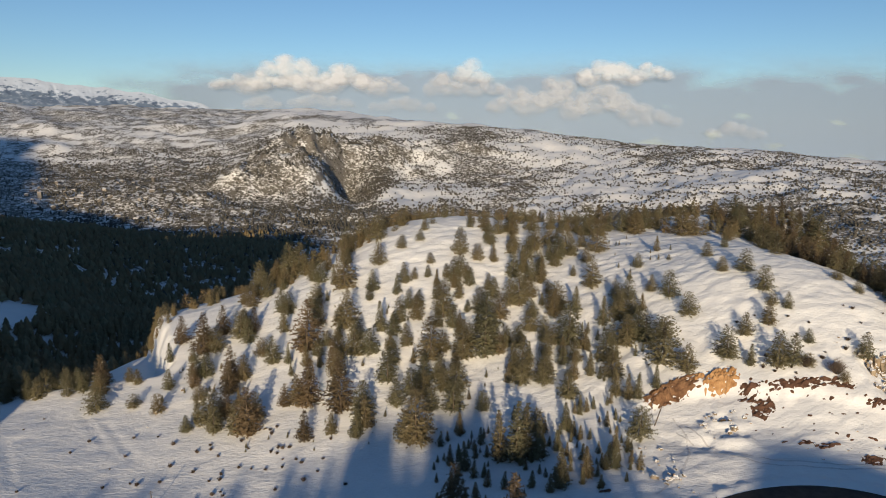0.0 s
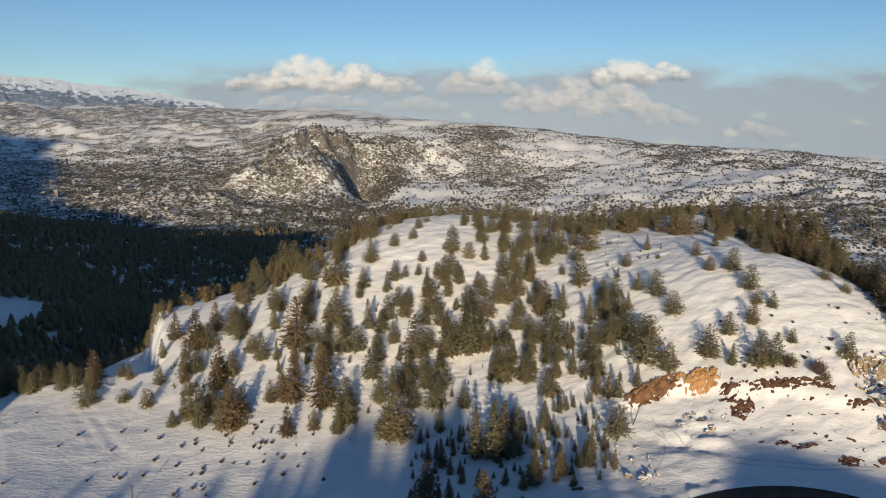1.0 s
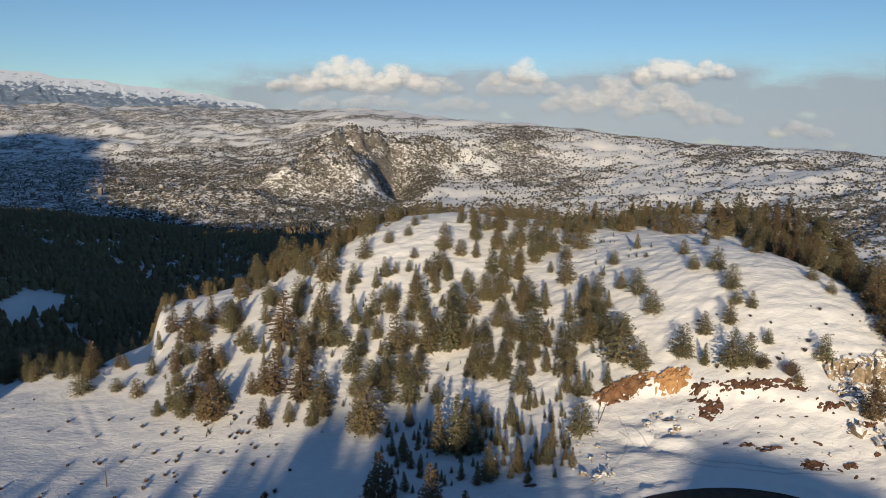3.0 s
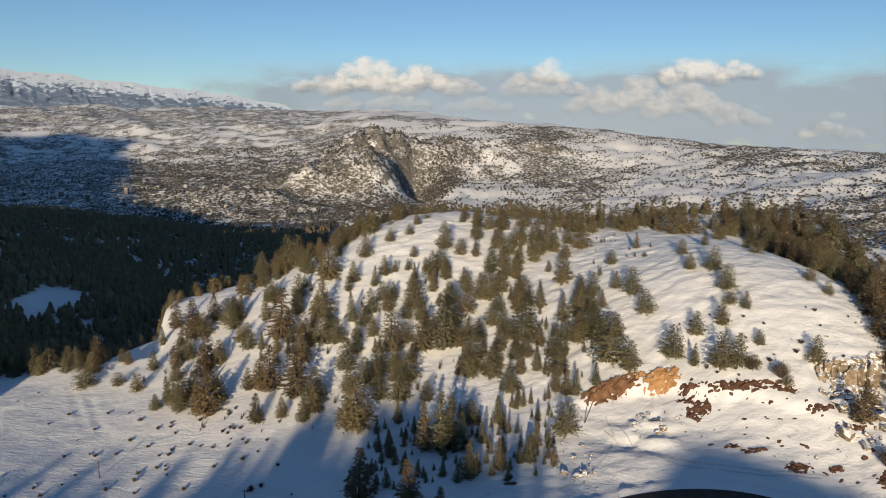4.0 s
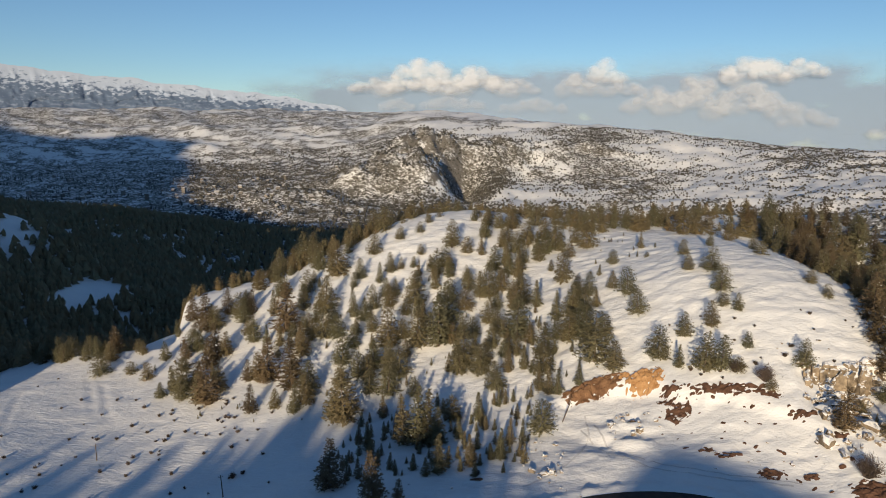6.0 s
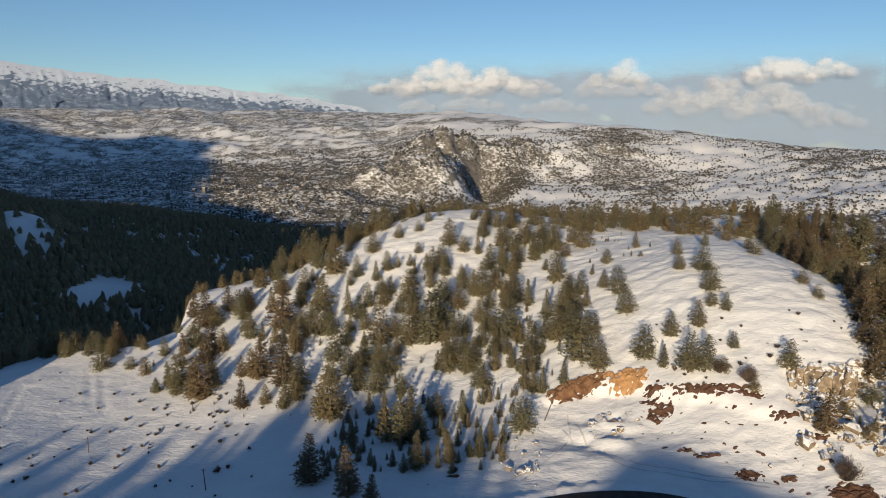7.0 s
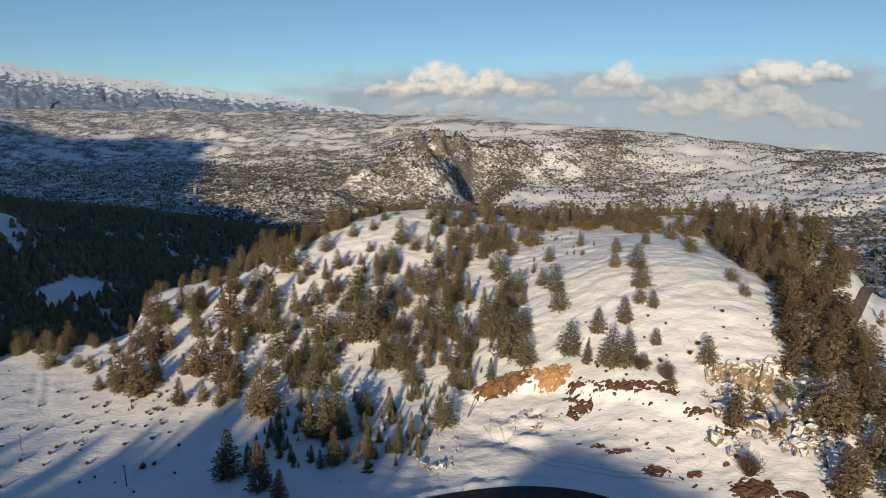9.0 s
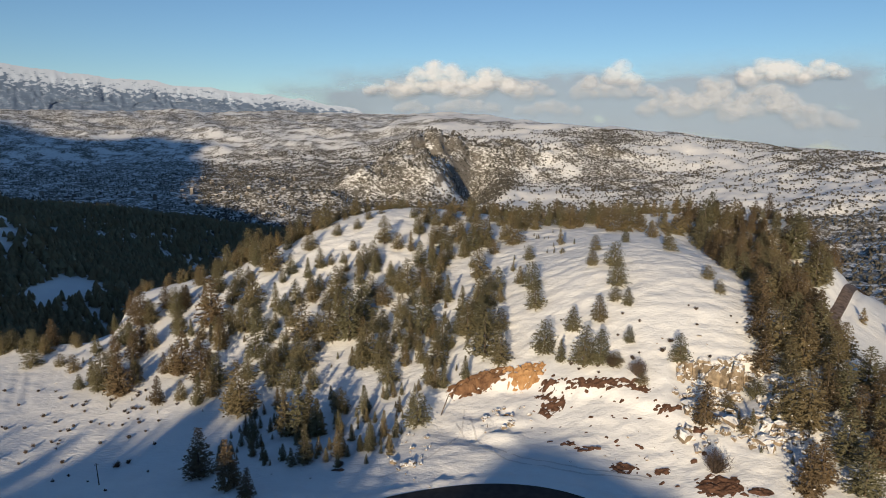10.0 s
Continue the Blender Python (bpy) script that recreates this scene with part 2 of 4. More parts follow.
def ground_material():
    """Snow over stony soil; scrub, bare rock and ploughland show through where the land attributes say so."""
    m, n, l, s = material("snowy_ground")
    geo = n.new("ShaderNodeNewGeometry")
    where = geo.outputs["Position"]

    def layer(name):
        a = n.new("ShaderNodeAttribute")
        a.attribute_name = name
        return a.outputs["Fac"]

    grain = noise_node(n, l, 0.9, 6, 0.6, where)
    drift = noise_node(n, l, 0.06, 5, 0.6, where)
    snow = mix(n, l, ramp(n, l, drift, 0.35, 0.7), (0.80, 0.80, 0.80), (0.88, 0.87, 0.85))
    along = n.new("ShaderNodeMapping")
    along.inputs["Scale"].default_value = (0.7, 1.0, 1.0)
    l.new(where, along.inputs[0])
    scrub_grain = noise_node(n, l, 0.15, 8, 0.74, along.outputs[0])
    scrub_fine = noise_node(n, l, 0.022, 6, 0.65, where)
    scrub_colour = mix(n, l, grain, (0.095, 0.088, 0.074), (0.20, 0.182, 0.155))
    cover = calc(n, l, "ADD", calc(n, l, "MULTIPLY", scrub_grain, 0.7), calc(n, l, "MULTIPLY", scrub_fine, 0.3))
    # the attribute moves the threshold of the scrub
    threshold = calc(n, l, "SUBTRACT", cover, calc(n, l, "SUBTRACT", 0.78, calc(n, l, "MULTIPLY", layer("scrub"), 0.42)))
    scrub = calc(n, l, "MULTIPLY", threshold, 14.0, True)
    colour = mix(n, l, scrub, snow, scrub_colour)
    rock_grain = noise_node(n, l, 0.11, 9, 0.75, where)
    rock_colour = mix(n, l, rock_grain, (0.10, 0.09, 0.08), (0.27, 0.245, 0.21))
    rock = calc(n, l, "MULTIPLY", calc(n, l, "SUBTRACT", calc(n, l, "ADD", layer("rock"), calc(n, l, "MULTIPLY", calc(n, l, "SUBTRACT", noise_node(n, l, 0.05, 10, 0.78, where), 0.5), 3.4)), 0.52), 3.0, True)
    colour = mix(n, l, rock, colour, rock_colour)
    l.new(colour, s.inputs["Base Color"])
    s.inputs["Roughness"].default_value = 0.75
    s.inputs["Specular IOR Level"].default_value = 0.25
    stretch = n.new("ShaderNodeMapping")
    stretch.inputs["Scale"].default_value = (0.55, 1.0, 0.6)
    stretch.inputs["Rotation"].default_value = (0, 0, 0.2)
    l.new(where, stretch.inputs[0])
    crust = noise_node(n, l, 0.8, 7, 0.62, stretch.outputs[0])
    height = calc(n, l, "ADD", calc(n, l, "MULTIPLY", grain, 0.25), calc(n, l, "MULTIPLY", crust, 1.0))
    bump(n, l, height, 0.42, 0.7, s)
    return m


def plain_material(name, dark, light, scale, rough=0.85, relief=0.0, distance=0.05, spread=0.0, snow=0.0):
    m, n, l, s = material(name)
    tc = n.new("ShaderNodeNewGeometry")
    g = noise_node(n, l, scale, 6, 0.6, tc.outputs["Position"])
    colour = mix(n, l, ramp(n, l, g, 0.3, 0.7), dark, light)
    if spread:
        info = n.new("ShaderNodeObjectInfo")
        hsv = n.new("ShaderNodeHueSaturation")
        l.new(calc(n, l, "ADD", 1 - spread, calc(n, l, "MULTIPLY", info.outputs["Random"], 2 * spread)), hsv.inputs["Value"])
        l.new(colour, hsv.inputs["Color"])
        colour = hsv.outputs[0]
    if snow:
        facing = n.new("ShaderNodeSeparateXYZ")
        l.new(tc.outputs["Normal"], facing.inputs[0])
        lying = calc(n, l, "MULTIPLY", calc(n, l, "SUBTRACT", calc(n, l, "ADD", facing.outputs[2], calc(n, l, "MULTIPLY", calc(n, l, "SUBTRACT", g, 0.5), 0.9)), snow), 6.0, True)
        colour = mix(n, l, lying, colour, (0.84, 0.83, 0.82))
    l.new(colour, s.inputs["Base Color"])
    s.inputs["Roughness"].default_value = rough
    s.inputs["Specular IOR Level"].default_value = 0.2
    if relief:
        bump(n, l, noise_node(n, l, scale * 3, 6, 0.65, tc.outputs["Position"]), relief, distance, s)
    return m


def let_light_through(n, l, colour, shader, share):
    """Thin sprays pass on part of the light that falls on their far side."""
    through_light = n.new("ShaderNodeBsdfTranslucent")
    l.new(colour, through_light.inputs["Color"])
    both = n.new("ShaderNodeMixShader")
    both.inputs[0].default_value = share
    l.new(shader.outputs[0], both.inputs[1])
    l.new(through_light.outputs[0], both.inputs[2])
    l.new(both.outputs[0], n["Material Output"].inputs[0])


def needle_material(name, dark, light, each=True, dry=(0.17, 0.125, 0.07)):
    m, n, l, s = material(name)
    geo = n.new("ShaderNodeNewGeometry")
    info = n.new("ShaderNodeObjectInfo")
    colour = mix(n, l, geo.outputs["Random Per Island"], dark, light)
    if not each:
        stand = noise_node(n, l, 0.09, 3, 0.6, geo.outputs["Position"])
        colour = mix(n, l, ramp(n, l, stand, 0.35, 0.65), colour, (0.27, 0.195, 0.104))
        l.new(colour, s.inputs["Base Color"])
        let_light_through(n, l, colour, s, 0.2)
        s.inputs["Roughness"].default_value = 0.7
        s.inputs["Specular IOR Level"].default_value = 0.2
        return m
    colour = mix(n, l, calc(n, l, "MULTIPLY", info.outputs["Random"], 0.8), colour, dry)
    hsv = n.new("ShaderNodeHueSaturation")
    l.new(calc(n, l, "ADD", 0.75, calc(n, l, "MULTIPLY", info.outputs["Random"], 0.5)), hsv.inputs["Value"])
    l.new(colour, hsv.inputs["Color"])
    l.new(hsv.outputs[0], s.inputs["Base Color"])
    let_light_through(n, l, hsv.outputs[0], s, 0.2)
    s.inputs["Roughness"].default_value = 0.85
    s.inputs["Specular IOR Level"].default_value = 0.06
    return m


GROUND = ground_material()
NEEDLES = needle_material("pine_needles", (0.185, 0.178, 0.108), (0.30, 0.282, 0.172))
RUSSET = needle_material("russet_needles", (0.135, 0.105, 0.068), (0.235, 0.182, 0.115), dry=(0.18, 0.128, 0.076))
BARK = plain_material("bark", (0.06, 0.045, 0.035), (0.16, 0.12, 0.09), 3.0, relief=0.6)

# ---- ground ----
def land_mesh():
    """One sheet from under the flight to the horizon, finer where it lies near."""
    b = np.concatenate([np.arange(-180, -125, 1.25), np.arange(-125, -44, 3.0), np.arange(-44, 58, 0.21), np.arange(58, 130, 2.0), np.arange(130, 180, 1.25)])
    r = np.concatenate([np.concatenate([[0.0], np.linspace(2, 110, 26)[:-1]]), np.arange(110, 360, 1.0), 360 * 1.0095 ** np.arange(0, 290)])
    r = r[r < 4900]
    rr, bb = np.meshgrid(r, np.radians(b), indexing="ij")
    x, y = MIDDLE[0] - rr * np.sin(bb), MIDDLE[1] + rr * np.cos(bb)
    z = land(x, y)
    nr, nb = rr.shape
    verts = np.stack([x, y, z], -1).reshape(-1, 3)
    i, j = np.meshgrid(np.arange(nr - 1), np.arange(nb), indexing="ij")
    k = (j + 1) % nb
    faces = np.stack([i * nb + j, i * nb + k, (i + 1) * nb + k, (i + 1) * nb + j], -1).reshape(-1, 4)[:, ::-1]
    me = bpy.data.meshes.new("ground")
    me.vertices.add(len(verts))
    me.vertices.foreach_set("co", verts.astype(np.float32).ravel())
    me.loops.add(faces.size)
    me.loops.foreach_set("vertex_index", faces.astype(np.int32).ravel())
    me.polygons.add(len(faces))
    me.polygons.foreach_set("loop_start", np.arange(0, faces.size, 4, dtype=np.int32))
    me.update(calc_edges=True)
    me.polygons.foreach_set("use_smooth", np.ones(len(faces), bool))
    # what grows and lies on it
    steep = np.hypot(*[np.gradient(z, axis=a) / np.maximum(np.hypot(np.gradient(x, axis=a), np.gradient(y, axis=a)), 0.01) for a in (0, 1)])
    scrub = scrub_cover(x, y, z)
    rock = rock_cover(x, y, steep)
    for name, values in (("scrub", scrub), ("rock", rock)):
        me.attributes.new(name, "FLOAT", "POINT").data.foreach_set("value", values.astype(np.float32).ravel())
    return me


def scrub_cover(x, y, z):
    """How thickly low scrub stands, 0 to 1."""
    r = np.hypot(x - MIDDLE[0], y - MIDDLE[1])
    far = ease(520, 800, r)
    west = ease(9, 18, np.degrees(np.arctan2(MIDDLE[0] - x, y)))
    patches = 0.5 + (0.75 - 0.55 * west) * fractal(x / 330, y / 330, 4, 71) + 0.25 * fractal(x / 60, y / 60, 3, 73) + 0.4 * west * fractal(x / 190, y / 45, 4, 75)
    patches = patches + 0.18 * west * ease(3350, 3700, r) * ease(4330, 4180, r)
    valley = ease(-60, -100, z) * ease(12, 22, np.degrees(np.arctan2(MIDDLE[0] - x, y)))
    # west and valley scrub is thickened, in part to stand in for grey haze
    return far * np.clip(patches + 0.5 * massif(x, y) + 1.3 * np.exp(-((x + 165) / 60) ** 2 - ((y - 1900) / 170) ** 2) + 0.8 * np.exp(-((x + 210) / 75) ** 2 - ((y - 2130) / 120) ** 2) + 0.6 * np.exp(-((x + 190) / 150) ** 2 - ((y - 1380) / 240) ** 2) + 0.4 * np.exp(-((x - 420) / 200) ** 2 - ((y - 950) / 300) ** 2) + 0.62 * valley + 0.25 * west + 0.45 * np.exp(-((x + 471) / 90) ** 2 - ((y - 1653) / 120) ** 2) + 0.6 * np.exp(-((x - 540) / 170) ** 2 - ((y - 1350) / 230) ** 2) + 0.3 * np.exp(-((x + 400) / 130) ** 2 - ((y - 1740) / 110) ** 2), 0, 0.8)


def rock_cover(x, y, steep):
    r = np.hypot(x - MIDDLE[0], y - MIDDLE[1])
    far = ease(900, 1300, r)
    return far * np.clip((steep - 0.75) * 1.1 + 0.30 * massif(x, y) + 0.55 * massif(x, y) * fractal(x / 60, y / 90, 4, 77), 0, 1)


ground = new("ground", land_mesh())
ground.data.materials.append(GROUND)
tagged(ground, "snow-covered hills and valley with bare rock and scrub", "ground", kind="structure")

# ---- conifers ----
SNOW = plain_material("clinging_snow", (0.74, 0.74, 0.76), (0.86, 0.86, 0.86), 4.0, 0.7)
def bough_normals(verts, faces):
    """Normals that follow the bulk of the crown, so that its sprays shade softly; the faces are turned to suit."""
    v, f = np.array(verts, float), np.array(faces, np.int64)
    mid = v[f].mean(1)
    ring = np.percentile(np.hypot(mid[:, 0], mid[:, 1]), 80)
    own = np.cross(v[f[:, 1]] - v[f[:, 0]], v[f[:, 2]] - v[f[:, 0]])
    own = own / np.maximum(np.linalg.norm(own, axis=1, keepdims=True), 1e-9)
    out = mid / ring
    out[:, 2] = 0.35
    out = out / np.linalg.norm(out, axis=1, keepdims=True)
    away = (own * out).sum(1) < 0
    own[away] *= -1
    f[away] = f[away][:, ::-1]
    soft = 0.35 * out + 0.65 * own
    soft = soft / np.linalg.norm(soft, axis=1, keepdims=True)
    normals = np.zeros_like(v)
    for k in range(3):
        np.add.at(normals, f[:, k], soft)
    normals = normals / np.maximum(np.linalg.norm(normals, axis=1, keepdims=True), 1e-9)
    return f, normals


def mesh_of(name, verts, faces, mat, smooth=False):
    me = bpy.data.meshes.new(name)
    me.from_pydata([tuple(v) for v in verts], [], faces)
    me.materials.append(mat)
    if smooth:
        me.polygons.foreach_set("use_smooth", np.ones(len(me.polygons), bool))
    me.update()
    return me


def trunk_mesh(rng, height, radius, bend=0.03, sides=7, rings=7):
    verts, faces = [], []
    bx, by = rng.uniform(-bend, bend) * height, rng.uniform(-bend, bend) * height
    for k in range(rings):
        u = k / (rings - 1)
        rad = radius * (1 - u) ** 0.9 + 0.02 + (0.35 * radius if k == 0 else 0)
        for a in range(sides):
            w = 2 * math.pi * a / sides
            verts.append((bx * u * u + rad * math.cos(w), by * u * u + rad * math.sin(w), height * u - (0.5 if k == 0 else 0)))
    for k in range(rings - 1):
        for a in range(sides):
            c = (a + 1) % sides
            faces.append((k * sides + a, k * sides + c, (k + 1) * sides + c, (k + 1) * sides + a))
    return verts, faces, (bx, by)


def crown_arrays(rng, height, radius, base, point, fine, lean=(0, 0)):
    """Whorls of drooping boughs, each set with short sprays of needles. point: how fast it narrows to the tip."""
    verts, faces = [], []
    z, gap = base * height, height * 0.034 / fine
    while z < height * 0.985:
        u = (z - base * height) / (height * (1 - base))
        reach = radius * max((1 - u) ** point, 0.04) * (0.45 + 0.55 * min(1, u * 7 + 0.25))
        count = 5 + int(6 * (1 - u) * fine ** 0.5)
        turn = rng.uniform(0, 6.28)
        for k in range(count):
            a = turn + 6.28 * k / count + rng.uniform(-0.4, 0.4)
            long = reach * rng.uniform(0.55, 1.15)
            droop = rng.uniform(-0.25, 0.12) - 0.15 * (1 - u)
            steps = max(2, int(long / (0.4 / fine)))
            for s in range(steps):
                f = (s + rng.uniform(0.3, 1.0)) / steps
                if f < 0.22 and steps > 3:
                    continue
                d = long * f
                zz = z + d * droop + 0.1 * d * f + rng.uniform(-0.12, 0.12) * gap * 5
                uu = zz / height
                px, py = lean[0] * uu * uu + d * math.cos(a), lean[1] * uu * uu + d * math.sin(a)
                size = rng.uniform(0.40, 0.78) / fine ** 0.8 * (0.7 + 0.3 * (1 - u))
                for _ in range(4):
                    b = a + rng.uniform(-1.3, 1.3)
                    up = rng.uniform(-0.5, 0.55)
                    tip = (px + size * math.cos(b), py + size * math.sin(b), zz + size * up)
                    side = size * rng.uniform(0.18, 0.32)
                    roll = rng.uniform(-0.8, 0.8)
                    ox, oy, oz = -math.sin(b) * side * math.cos(roll), math.cos(b) * side * math.cos(roll), side * math.sin(roll)
                    n = len(verts)
                    verts += [(px + ox, py + oy, zz + oz), (px - ox, py - oy, zz - oz), tip]
                    faces.append((n, n + 1, n + 2))
        z += gap * rng.uniform(0.75, 1.25)
    return verts, faces


def conifer(seed, name, height, radius, base, point, fine, label):
    rng = random.Random(seed)
    tree = new(name)
    tagged(tree, label, "tree")
    tv, tf, bent = trunk_mesh(rng, height * 0.97, height * 0.016 + 0.05)
    cv, cf = crown_arrays(rng, height, radius, base, point, fine, bent)
    # snow caught on some boughs, just over their sprays
    sv, sf = [], []
    for k in rng.sample(range(len(cf)), min(len(cf) // 90, 16)):
        p = [Vector(cv[i]) for i in cf[k]]
        mid = sum(p, Vector()) / 3 + Vector((0, 0, 0.05))
        n = len(sv)
        sv += [tuple(mid + (q - mid) * 0.55 + Vector((0, 0, 0.05))) for q in p] + [tuple(mid + Vector((0, 0, 0.14)))]
        sf += [(n, n + 1, n + 3), (n + 1, n + 2, n + 3), (n + 2, n, n + 3)]
    for part_name, v, f, mat in (("trunk", tv, tf, BARK), ("crown", cv, cf, RUSSET if name.startswith("russet") else NEEDLES), ("snow", sv, sf, SNOW)):
        if part_name == "crown":
            f, normals = bough_normals(v, f)
            me = mesh_of(part_name, v, f.tolist(), mat, True)
            me.normals_split_custom_set_from_vertices(normals)
        else:
            me = mesh_of(part_name, v, f, mat, part_name == "trunk")
        ob = new(part_name, me)
        ob.parent = tree
        if part_name == "snow":
            tagged(ob, "bits of snow caught on the boughs", kind="stuff")
    return tree


# Patterns one metre scaled: each is 10 m high and is set to its height where it stands.
KINDS = {
    "spire": ("slender_conifer", 10, 2.6, 0.04, 0.8, 1.0, "slender dark green conifer standing in snow"),
    "cone": ("conifer", 10, 3.9, 0.04, 0.49, 1.0, "broad olive green conical pine on the snowy slope"),
    "round": ("round_pine", 10, 4.6, 0.06, 0.38, 1.0, "bushy round-topped olive green pine on the snow"),
    "tall": ("tall_pine", 10, 3.4, 0.10, 0.44, 1.0, "tall ragged pine with a bare lower trunk"),
    "bush": ("young_pine", 10, 6.0, 0.02, 0.34, 0.9, "low bushy young pine standing in snow"),
    "russet": ("russet_pine", 10, 3.2, 0.05, 0.6, 1.0, "dark russet-brown pine in the thick of the wood"),
    "sapling": ("sapling", 10, 2.9, 0.03, 0.9, 0.55, "small young conifer poking out of the snow"),
}
PATTERNS = {k: [conifer(100 * i + j, *v) for j in range(1 if k == "sapling" else 3)] for i, (k, v) in enumerate(KINDS.items())}
_used = set()


def plant(kind, x, y, height, rng, group=""):
    pick = rng.choice(PATTERNS[kind])
    s = height / 10
    z = float(land(x, y)) - 0.12
    m = pose(x, y, z, rng.uniform(-2.5, 2.5), rng.uniform(-2.5, 2.5), rng.uniform(0, 360))
    if pick.name in _used:
        t = copy_thing(pick, m)
    else:
        _used.add(pick.name)
        t = pick
        t.matrix_basis = m
    t.scale = (s * rng.uniform(0.9, 1.1), s * rng.uniform(0.9, 1.1), s)
    if group:
        tagged(t, group=group)
    return t


